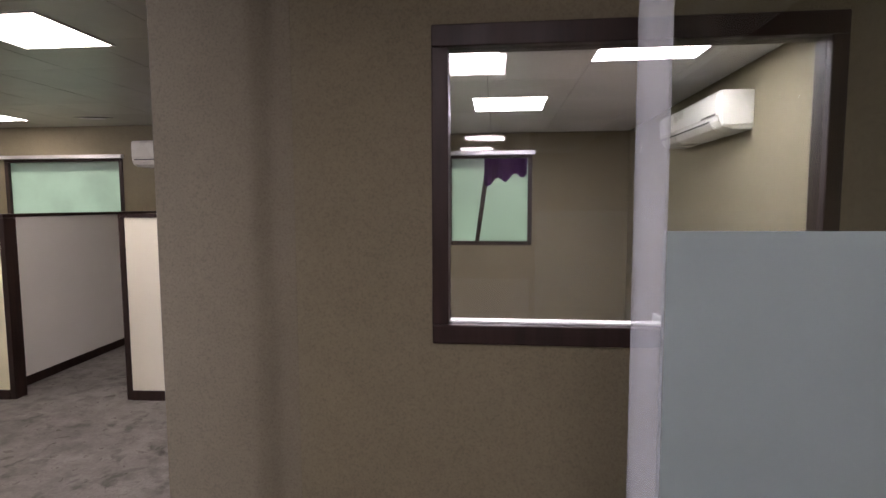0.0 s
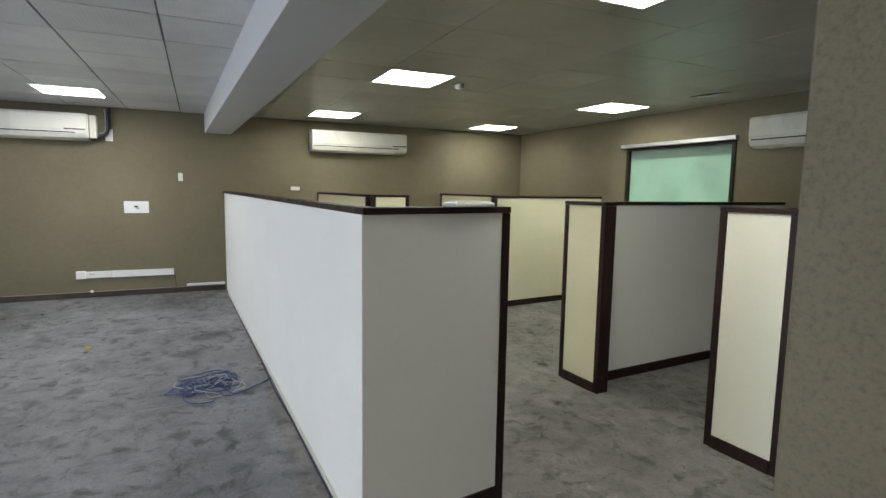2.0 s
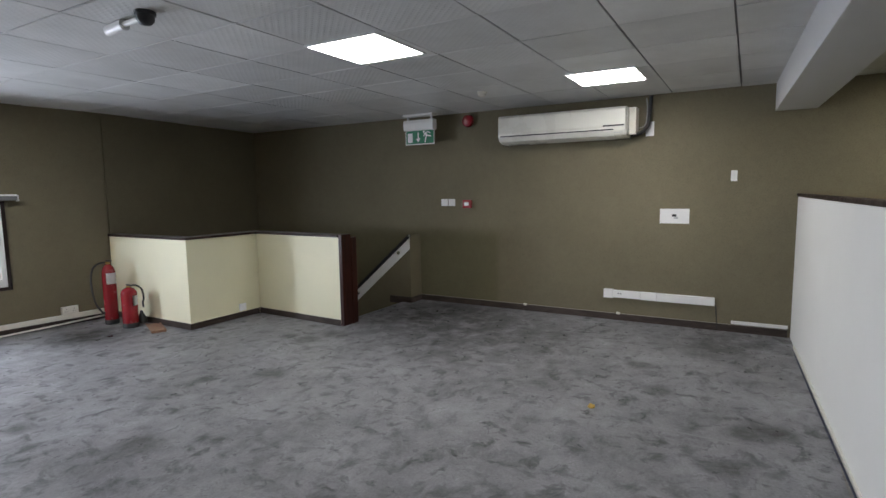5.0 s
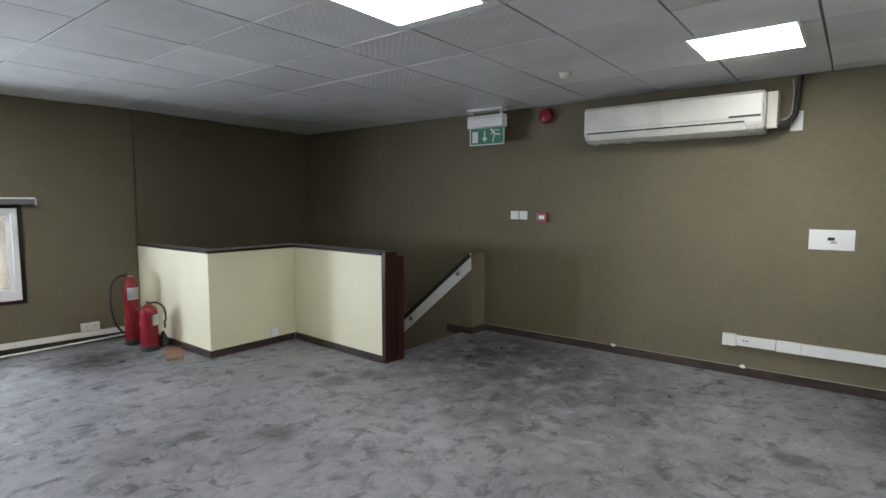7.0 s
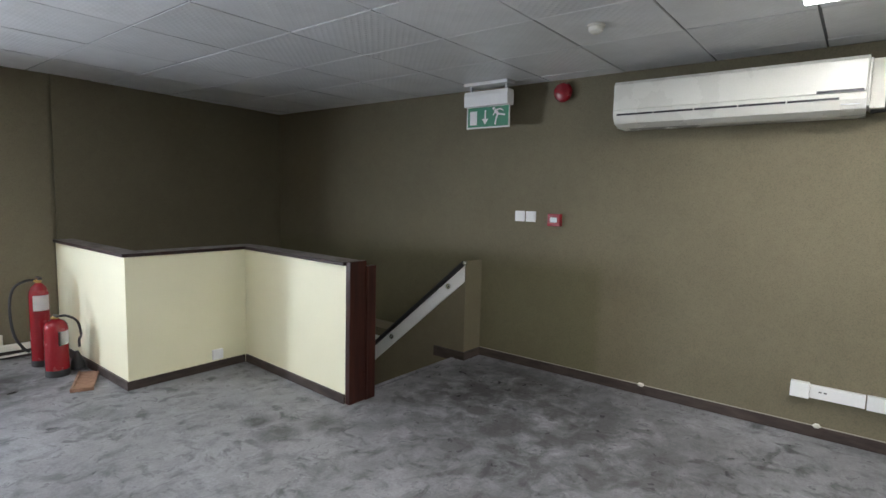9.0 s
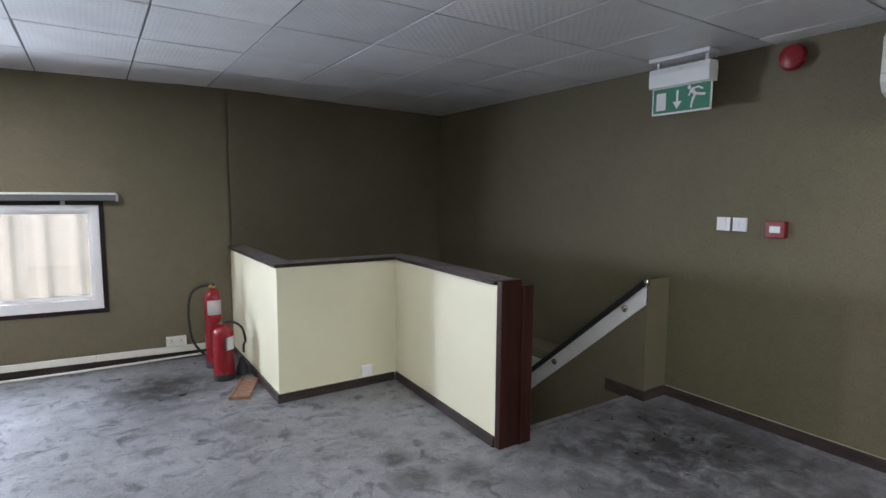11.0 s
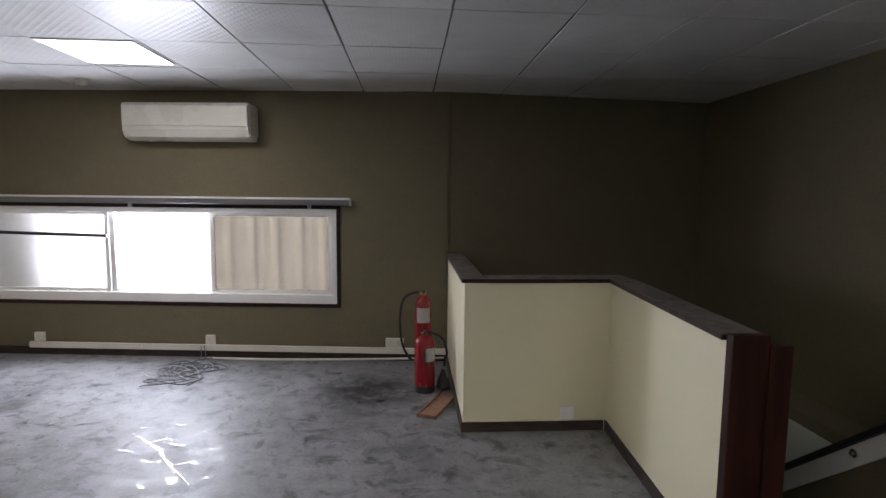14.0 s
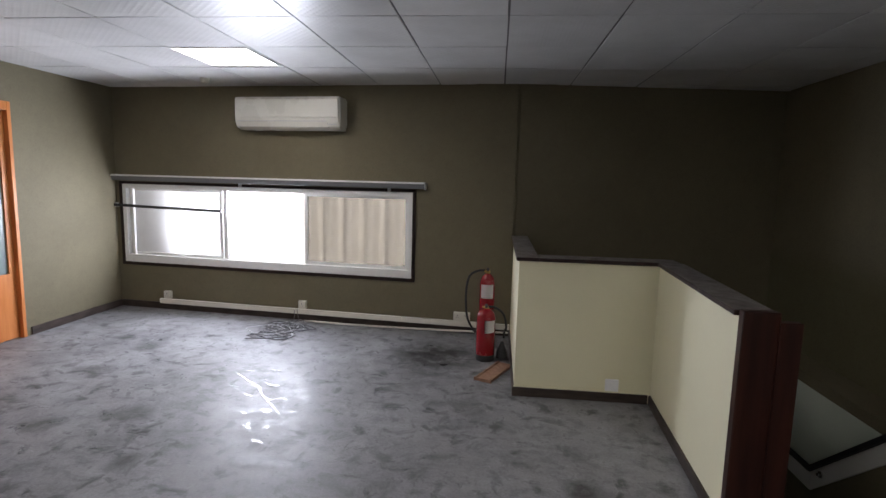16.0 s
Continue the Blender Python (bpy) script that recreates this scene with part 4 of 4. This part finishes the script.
# ---- things on the west wall ----
def wall_plate(name, label, cat, y0, y1, z0, z1, material, depth=0.012, extra=None):
    t = thing(name, label, cat, pose(XW, (y0 + y1) / 2, (z0 + z1) / 2))
    a, b = (y1 - y0) / 2, (z1 - z0) / 2
    part("plate", boxes((0.0005, depth, -a, a, -b, b), bevel=0.003), material, t)
    if extra:
        for nm, spec, mt in extra:
            part(nm, boxes(spec, bevel=0.0015), mt, t)
    return t


wall_plate("light_switch", "white square light switch", "switch", -2.494, -2.397, 1.315, 1.408, WHITE, extra=[("rocker", (0.0122, 0.017, -0.02, 0.02, -0.03, 0.03), WHITE)])
wall_plate("light_switch", "white square light switch with twin rockers", "switch", -2.383, -2.286, 1.315, 1.408, WHITE, extra=[("rocker", (0.0122, 0.017, -0.032, -0.004, -0.03, 0.03), WHITE), ("rocker", (0.0122, 0.017, 0.004, 0.032, -0.03, 0.03), WHITE)])
wall_plate("fire_call_point", "red square fire alarm call point", "alarm button", -2.15, -2.035, 1.29, 1.395, RED, 0.05, [("glass_plate", (0.0502, 0.054, -0.032, 0.032, -0.02, 0.022), PAPER)])
wall_plate("blank_plate", "small upright white cover plate", "wall plate", 0.94, 0.998, 1.575, 1.685, WHITE)
wall_plate("wall_patch", "bare white plaster patch with a wire hole", "wall patch", 0.27, 0.565, 1.13, 1.29, PLASTER, 0.004, [("hole", (0.0042, 0.008, -0.025, 0.02, -0.005, 0.02), BLACK), ("wire_end", (0.0042, 0.012, -0.005, 0.035, -0.028, -0.01), GREYCABLE)])
wall_plate("wall_box", "small white socket box on the back wall", "socket", 2.46, 2.59, 1.465, 1.52, WHITE, 0.04, [("lid", (0.0402, 0.045, -0.04, 0.05, -0.02, 0.02), WHITE)])

tr = thing("cable_trunking", "white trunking length with socket box on the wall", "cable trunking", pose(XW, 0, 0))
part("socket_box", boxes((0.0005, 0.055, -0.310, -0.205, 0.262, 0.362), bevel=0.004), WHITE, tr)
part("segment", boxes((0.0005, 0.036, -0.203, 0.085, 0.268, 0.352), bevel=0.003), WHITE, tr)
part("segment", boxes((0.0005, 0.040, 0.092, 0.265, 0.264, 0.354), bevel=0.003), WHITE, tr)
part("segment", boxes((0.0005, 0.038, 0.268, 0.84, 0.264, 0.352), bevel=0.003), WHITE, tr)
for y in (-0.155, -0.128):
    part("knockout", boxes((0.0362, 0.037, y, y + 0.016, 0.312, 0.320)), BLACK, tr, "small dark knockout hole")
part("wire", tube([(0.012, 0.85, 0.27), (0.02, 0.86, 0.16), (0.015, 0.87, 0.02)], 0.004), BLACK, tr)
tr2 = thing("cable_trunking", "short white trunking above the skirting", "cable trunking", pose(XW, 0, 0))
part("strip", boxes((0.0145, 0.04, 1.0, 1.50, 0.092, 0.125), bevel=0.003), WHITE, tr2)

tro = thing("cable_trunking", "white trunking along the side office wall", "cable trunking", pose(2.1, 0, 0))
for a, b in ((2.4, 3.9), (3.903, 5.32)):
    part("segment", boxes((-0.04, -0.0005, a, b, 0.40, 0.475), bevel=0.003), WHITE, tro)

bell = thing("alarm_sounder", "round red fire alarm sounder on the wall", "alarm", pose(XW, -2.06, 2.405, 0, 90, 0))
part("base", lathe([(0.055, 0.0005), (0.055, 0.03), (0.05, 0.034)], 24), RED, bell, smooth=True)
part("dome", lathe([(0.075, 0.0345), (0.078, 0.055), (0.070, 0.075), (0.04, 0.088), (0.012, 0.09)], 28), RED, bell, smooth=True)
part("rim", lathe([(0.079, 0.040), (0.081, 0.043), (0.079, 0.046)], 28), RED, bell)


def exit_sign():
    t = thing("exit_sign", "green and white emergency exit sign under the ceiling", "exit sign", pose(-8.20, -2.665, 0))
    a = 0.225
    part("mount", boxes((-0.06, 0.06, -a, a, ZC - 0.028, ZC - 0.0005), bevel=0.003), WHITE, t, "white ceiling mount")
    for y in (-0.18, 0.18):
        part("stem", boxes((-0.012, 0.012, y - 0.01, y + 0.01, ZC - 0.075, ZC - 0.0285)), GREY, t)
    part("housing", prism([(-0.05, 2.31), (-0.055, 2.40), (-0.045, 2.44), (0.045, 2.44), (0.055, 2.40), (0.05, 2.31)], -a, a, "y", 0.004), WHITE, t, "white lamp housing")
    plate = part("plate", boxes((-0.006, 0.006, -a + 0.004, a - 0.004, 2.125, 2.309)), WHITE, t, "pale edge of the sign plate")
    part("green_face", boxes((0.0062, 0.008, -a + 0.016, a - 0.012, 2.137, 2.305)), GREEN, plate, "green sign face")
    part("door_symbol", boxes((0.0082, 0.0095, -0.185, -0.110, 2.155, 2.275)), WHITE, plate, "white door symbol")
    part("arrow_symbol", prism([(-0.03, 2.28), (-0.015, 2.28), (-0.015, 2.205), (0.012, 2.205), (-0.0225, 2.155), (-0.057, 2.205), (-0.03, 2.205)], 0.0082, 0.0095, "x"), WHITE, plate, "white down arrow")
    man = lathe([(0.013, 0.0082), (0.013, 0.0095)], 14)
    bmesh.ops.transform(man, matrix=pose(0, 0.064, 2.288, 0, 90, 0), verts=man.verts)
    for (ya, za), (yb, zb), w in (((0.076, 2.275), (0.116, 2.232), 0.026), ((0.090, 2.274), (0.130, 2.283), 0.011), ((0.130, 2.283), (0.163, 2.264), 0.011),
                                  ((0.080, 2.266), (0.062, 2.232), 0.011), ((0.108, 2.240), (0.180, 2.228), 0.016), ((0.108, 2.240), (0.090, 2.196), 0.016), ((0.090, 2.196), (0.082, 2.150), 0.014)):
        d = math.hypot(yb - ya, zb - za)
        ny, nz = -(zb - za) / d * w / 2, (yb - ya) / d * w / 2
        limb = [[man.verts.new((x, y, z)) for y, z in ((ya + ny, za + nz), (yb + ny, zb + nz), (yb - ny, zb - nz), (ya - ny, za - nz))] for x in (0.0083, 0.0094)]
        for f in (limb[0], limb[1][::-1], *[(limb[0][k], limb[1][k], limb[1][(k + 1) % 4], limb[0][(k + 1) % 4]) for k in range(4)]):
            man.faces.new(f)
    part("figure_symbol", man, WHITE, plate, "white running symbol")


exit_sign()


def detector(x, y, z, material, label):
    t = thing("smoke_detector", label, "smoke detector", pose(x, y, z))
    part("base", lathe([(0.05, -0.0005), (0.052, -0.012), (0.048, -0.014)], 20), material, t, smooth=True)
    part("head", lathe([(0.042, -0.0145), (0.040, -0.035), (0.022, -0.048), (0.008, -0.05)], 20), material, t, smooth=True)
    return t


detector(-7.235, -1.30, ZC, IVORY, "small white smoke detector on the ceiling")
detector(-2.74, -5.62, ZC, IVORY, "small ivory smoke detector near the window")
detector(-4.80, 3.48, ZN, WHITE, "small white detector beside a light")
hole = thing("ceiling_crack", "dark broken crack in the dull ceiling", "ceiling damage", pose(-4.02, 5.92, ZN, 0, 0, 12))
part("gap", prism([(-0.20, 0.0), (-0.07, -0.035), (0.05, -0.045), (0.16, -0.01), (0.22, 0.02), (0.08, 0.03), (-0.05, 0.045), (-0.12, 0.015)], -0.004, -0.0005, "z"), BLACK, hole, "dark open gap")
part("loose_edge", prism([(-0.11, 0.017), (-0.05, 0.047), (0.08, 0.032), (0.13, 0.07), (-0.03, 0.10), (-0.16, 0.06)], -0.012, -0.0005, "z"), PLASTER, hole, "loose flap of tile")
cctv = thing("ceiling_camera", "small white camera with black dome under the ceiling", "camera", pose(-4.03, -1.80, ZC))
part("base", lathe([(0.055, -0.0005), (0.055, -0.02), (0.05, -0.022)], 20), BLACK, cctv, smooth=True)
part("dome", lathe([(0.048, -0.0225), (0.045, -0.05), (0.03, -0.068), (0.008, -0.074)], 20), BLACK, cctv, "glossy black dome", smooth=True)
part("arm", tube([(0, -0.05, -0.03), (-0.01, -0.22, -0.03)], 0.016, 12, 0), WHITE, cctv, smooth=True)
part("lens_tube", tube([(-0.012, -0.222, -0.03), (-0.02, -0.40, -0.035)], 0.032, 16, 0), WHITE, cctv, "white camera tube", smooth=True)

# ---- things on the window wall ----
trS = thing("cable_trunking", "ivory trunking run along the skirting", "cable trunking", MS)
for a, b in ((0.02, 1.15), (1.153, 2.95), (2.953, 4.06)):
    part("segment", boxes((a, b, 0.0145, 0.045, 0.072, 0.128), bevel=0.003), IVORY, trS)
for u, w in ((0.515, 0.17), (2.29, 0.085), (3.965, 0.085)):
    bx = thing("socket_outlet", "ivory double socket box above the trunking" if w > 0.1 else "ivory single socket box above the trunking", "socket", MS @ pose(u, 0, 0.175))
    part("box", boxes((-w / 2, w / 2, 0.0005, 0.04, -0.044, 0.044), bevel=0.003), IVORY, bx)
    part("plate", boxes((-w / 2 + 0.004, w / 2 - 0.004, 0.0402, 0.045, -0.04, 0.04), bevel=0.0015), IVORY, bx)
    for c in ((-0.04, 0.04) if w > 0.1 else (0.0,)):
        part("pin_slots", boxes((c - 0.004, c + 0.004, 0.0452, 0.0456, 0.008, 0.018), (c - 0.015, c - 0.008, 0.0452, 0.0456, -0.012, -0.007), (c + 0.008, c + 0.015, 0.0452, 0.0456, -0.012, -0.007)), BLACK, bx, "dark pin slots")
loose = thing("loose_conduit", "loose white conduit strip lying along the wall", "conduit", MS)
part("strip", tube([(0.03, 0.06, 0.05), (0.7, 0.075, 0.03), (1.6, 0.085, 0.012), (2.3, 0.08, 0.012)], 0.010, 6), IVORY, loose)


def extinguisher(x, y, r, h, label, hose, turn, co2):
    t = thing("fire_extinguisher", label, "fire extinguisher", pose(x, y, 0, 0, 0, turn), "fire extinguishers")
    part("base_ring", lathe([(r * 0.98, 0.0), (r * 1.03, 0.004), (r * 1.03, 0.05), (r * 1.0, 0.055)], 28), BLACK, t, "black rubber foot", smooth=True)
    part("cylinder", lathe([(r, 0.0555), (r, h * 0.78), (r * 0.95, h * 0.83), (r * 0.75, h * 0.885), (r * 0.4, h * 0.92), (0.022, h * 0.93)], 32), RED, t, "glossy red steel cylinder", smooth=True)
    lab = bmesh.new()
    z0, z1 = (h * 0.52, h * 0.74) if not co2 else (h * 0.63, h * 0.80)
    arc = [math.radians(a) for a in (range(40, 141, 10) if co2 else range(85, 161, 10))]
    lo = [lab.verts.new(((r + 0.001) * math.cos(a), (r + 0.001) * math.sin(a), z0)) for a in arc]
    hi = [lab.verts.new(((r + 0.001) * math.cos(a), (r + 0.001) * math.sin(a), z1)) for a in arc]
    for k in range(len(arc) - 1):
        lab.faces.new((lo[k], lo[k + 1], hi[k + 1], hi[k]))
    bmesh.ops.solidify(lab, geom=list(lab.faces), thickness=-0.0008)
    part("label", lab, PAPER, t, "white paper label")
    part("neck", lathe([(0.020, h * 0.9305), (0.024, h * 0.94), (0.024, h * 0.965), (0.015, h * 0.97)], 16), BRASS, t, "brass valve", smooth=True)
    part("lever", boxes((-0.012, 0.012, -0.03, 0.075, h * 0.985, h * 0.995), (-0.010, 0.010, -0.03, 0.065, h * 0.968, h * 0.975)), BLACK, t, "black squeeze lever")
    part("seal", lathe([(0.006, h * 0.945), (0.011, h * 0.955), (0.006, h * 0.966)], 10, (0.026, 0.012, 0)), AMBER, t, "yellow plastic seal")
    part("gauge", lathe([(0.014, h * 0.971), (0.014, h * 0.984), (0.010, h * 0.9845)], 12), CHROME, t)
    part("hose", tube([(0, 0, h * 0.955)] + hose, 0.010 if not co2 else 0.011), BLACK, t, "black rubber hose", smooth=True)
    return t


extinguisher(-5.62, -5.04, 0.083, 0.50, "red dry powder extinguisher standing on the floor", [(-0.07, 0.01, 0.48), (-0.15, 0.0, 0.42), (-0.18, -0.02, 0.30), (-0.165, -0.02, 0.26), (-0.16, 0.0, 0.20)], 0, False)
extinguisher(-5.615, -5.42, 0.072, 0.765, "taller red extinguisher standing behind the other", [(0.08, 0.0, 0.735), (0.17, 0.0, 0.68), (0.20, 0.0, 0.52), (0.185, 0.02, 0.30), (0.13, 0.03, 0.18), (0.09, 0.03, 0.14)], 0, True)
horn = thing("extinguisher_horn", "black plastic discharge horn standing on the floor", "nozzle", pose(-5.77, -5.06, 0.012, 7, -3, 20))
part("cone", lathe([(0.046, 0.0), (0.056, 0.004), (0.048, 0.06), (0.026, 0.11), (0.012, 0.15)], 18), BLACK, horn, smooth=True)
board = thing("wooden_board", "small brown board with raised rim on the floor", "board", pose(-5.715, -4.72, 0, 0, 0, -24))
part("base", boxes((-0.07, 0.07, -0.23, 0.23, 0, 0.012), bevel=0.002), CARD, board)
part("rim", boxes((-0.075, -0.062, -0.23, 0.23, 0.0122, 0.028), (0.062, 0.075, -0.23, 0.23, 0.0122, 0.022)), CARD, board)
part("end_strip", boxes((-0.075, 0.075, 0.231, 0.245, 0, 0.026), bevel=0.002), CARD, board)


# ---- cables on the floor ----
def coil(name, label, cx, cy, spread, loops, radius, material, seed, tail=None):
    rnd = random.Random(seed)
    t = thing(name, label, "cable", pose(cx, cy, 0))
    for _ in range(loops):
        a0, rx, ry = rnd.uniform(0, 6.28), rnd.uniform(0.25, 0.6) * spread[0], rnd.uniform(0.25, 0.6) * spread[1]
        ox, oy, tw = rnd.uniform(-0.45, 0.45) * spread[0], rnd.uniform(-0.45, 0.45) * spread[1], rnd.uniform(0, 3.14)
        n = rnd.randint(7, 11)
        pts = []
        for k in range(n):
            a = a0 + 6.28 * k / 8
            x, y = rx * math.cos(a) + rnd.uniform(-0.02, 0.02), ry * math.sin(a) + rnd.uniform(-0.02, 0.02)
            pts.append((ox + x * math.cos(tw) - y * math.sin(tw), oy + x * math.sin(tw) + y * math.cos(tw), radius + rnd.uniform(0, 0.035)))
        part("loop", tube(pts, radius, 6, 5), material if rnd.random() < 0.6 else GREYCABLE, t, smooth=True)
    for pts in tail or ():
        part("tail", tube(pts, radius, 6, 5), material, t, smooth=True)
    return t


coil("cable_coil", "tangle of blue and grey network cable on the floor", -4.40, 1.20, (0.29, 0.29), 22, 0.0036, BLUE, 4, [[(0.1, 0.1, 0.01), (0.28, 0.2, 0.02), (0.05, 0.42, 0.01), (-0.05, 0.5, 0.01)], [(0, 0.05, 0.01), (0.3, 0.12, 0.02), (0.12, 0.35, 0.01), (-0.02, 0.52, 0.01)], [(-0.1, 0, 0.006), (0.12, -0.16, 0.006), (0.30, -0.12, 0.006), (0.34, 0.02, 0.006), (0.22, 0.06, 0.006)]])
coil("cable_coil", "tangle of grey and white cable below the window", -3.53, -5.45, (0.27, 0.46), 19, 0.0042, DARKCABLE, 9, [[(0, -0.2, 0.01), (-0.05, -0.4, 0.03), (0.0, -0.52, 0.12)], [(0.05, -0.1, 0.01), (-0.02, -0.35, 0.05), (0.02, -0.5, 0.12)]])
bm = bmesh.new()
bmesh.ops.create_icosphere(bm, subdivisions=2, radius=0.03)
for v in bm.verts:
    v.co *= 0.8 + 0.4 * noise.noise(v.co * 40)
    v.co.z = v.co.z * 0.6 + 0.016
crumb = tagged(new("foam_crumb", mesh_of("foam_crumb", bm, AMBER, True)), "small yellow foam lump on the floor", "debris")
crumb.location = (-5.79, 0.22, 0)

seam = thing("floor_seam", "pale glue line along a floor sheet joint", "floor seam")
GLUE = mat("old_glue", (0.30, 0.30, 0.30), 0.6)
part("line", boxes((-4.098, -4.088, 0.75, 1.62, 0.0003, 0.0018)), GLUE, seam)
part("line", boxes((-4.066, -4.060, 1.05, 1.62, 0.0003, 0.0016)), GLUE, seam)
part("line", boxes((-5.672, -5.668, 0.6, 1.55, 0.0003, 0.0014)), GLUE, seam)

# shiny scraped marks on the floor below the open pane
POLISH = mat("rubbed_floor", (0.26, 0.26, 0.27), 0.27, vary=0.2, scale=20, rough_vary=0.06, bump=0.12, bump_scale=60)
scrape = thing("scrape_marks", "shiny rubbed scrape marks on the grey floor", "scrape marks")


def streak(points, width, seed):
    """A thin ragged strip along a bent line, hardly proud of the floor."""
    rnd = random.Random(seed)
    path = []
    for (xa, ya), (xb, yb) in zip(points, points[1:]):
        for k in range(6):
            path.append((xa + (xb - xa) * k / 6 + rnd.uniform(-0.008, 0.008), ya + (yb - ya) * k / 6 + rnd.uniform(-0.008, 0.008)))
    path.append(points[-1])
    bm = bmesh.new()
    rows = []
    for k, (x, y) in enumerate(path):
        a, b = path[max(k - 1, 0)], path[min(k + 1, len(path) - 1)]
        d = math.hypot(b[0] - a[0], b[1] - a[1])
        nx, ny = -(b[1] - a[1]) / d, (b[0] - a[0]) / d
        w = width * rnd.uniform(0.35, 1.0) * (0.25 + 0.75 * math.sin(math.pi * (k + 0.5) / (len(path) + 0.5))) / 2
        rows.append([bm.verts.new((x + nx * o, y + ny * o, z)) for o, z in ((-w, 0.0002), (-w * 0.7, 0.0012), (w * 0.7, 0.0012), (w, 0.0002))])
    for p, q in zip(rows, rows[1:]):
        for k in range(3):
            bm.faces.new((p[k], p[k + 1], q[k + 1], q[k]))
    bmesh.ops.recalc_face_normals(bm, faces=bm.faces)
    return bm


for k, (points, width) in enumerate((
        (((-3.66, -4.35), (-3.85, -4.19), (-3.97, -4.09), (-4.06, -3.95), (-4.30, -3.68)), 0.05),
        (((-3.85, -4.19), (-3.95, -4.25), (-3.99, -4.21)), 0.03),
        (((-4.10, -3.90), (-4.23, -3.94)), 0.025),
        (((-3.90, -4.47), (-3.98, -4.45)), 0.07), (((-3.98, -4.17), (-4.09, -4.14)), 0.06),
        (((-3.72, -4.11), (-3.81, -4.08)), 0.06), (((-3.68, -4.42), (-3.77, -4.41)), 0.05),
        (((-4.26, -3.33), (-4.36, -3.30)), 0.07), (((-4.02, -3.70), (-4.07, -3.65)), 0.05), (((-4.12, -3.50), (-4.20, -3.46)), 0.06))):
    part("mark", streak(points, width * 0.7, k + 3), POLISH, scrape)

# dried putty lumps on the skirting of the west wall
def putty(y, z, seed):
    rnd = random.Random(seed)
    bm = bmesh.new()
    bmesh.ops.create_icosphere(bm, subdivisions=2, radius=0.02)
    for v in bm.verts:
        v.co = (v.co.x * 0.6, v.co.y * rnd.uniform(1.0, 1.5), v.co.z * rnd.uniform(0.6, 0.9))
    ob = new("putty_lump", mesh_of("putty_lump", bm, IVORY, True))
    ob.location = (XW + 0.016, y, z)
    return tagged(ob, "dried cream putty lump stuck on the skirting", "putty", "putty lumps")


putty(-1.29, H + 0.006, 2)
putty(-0.15, H + 0.008, 5)
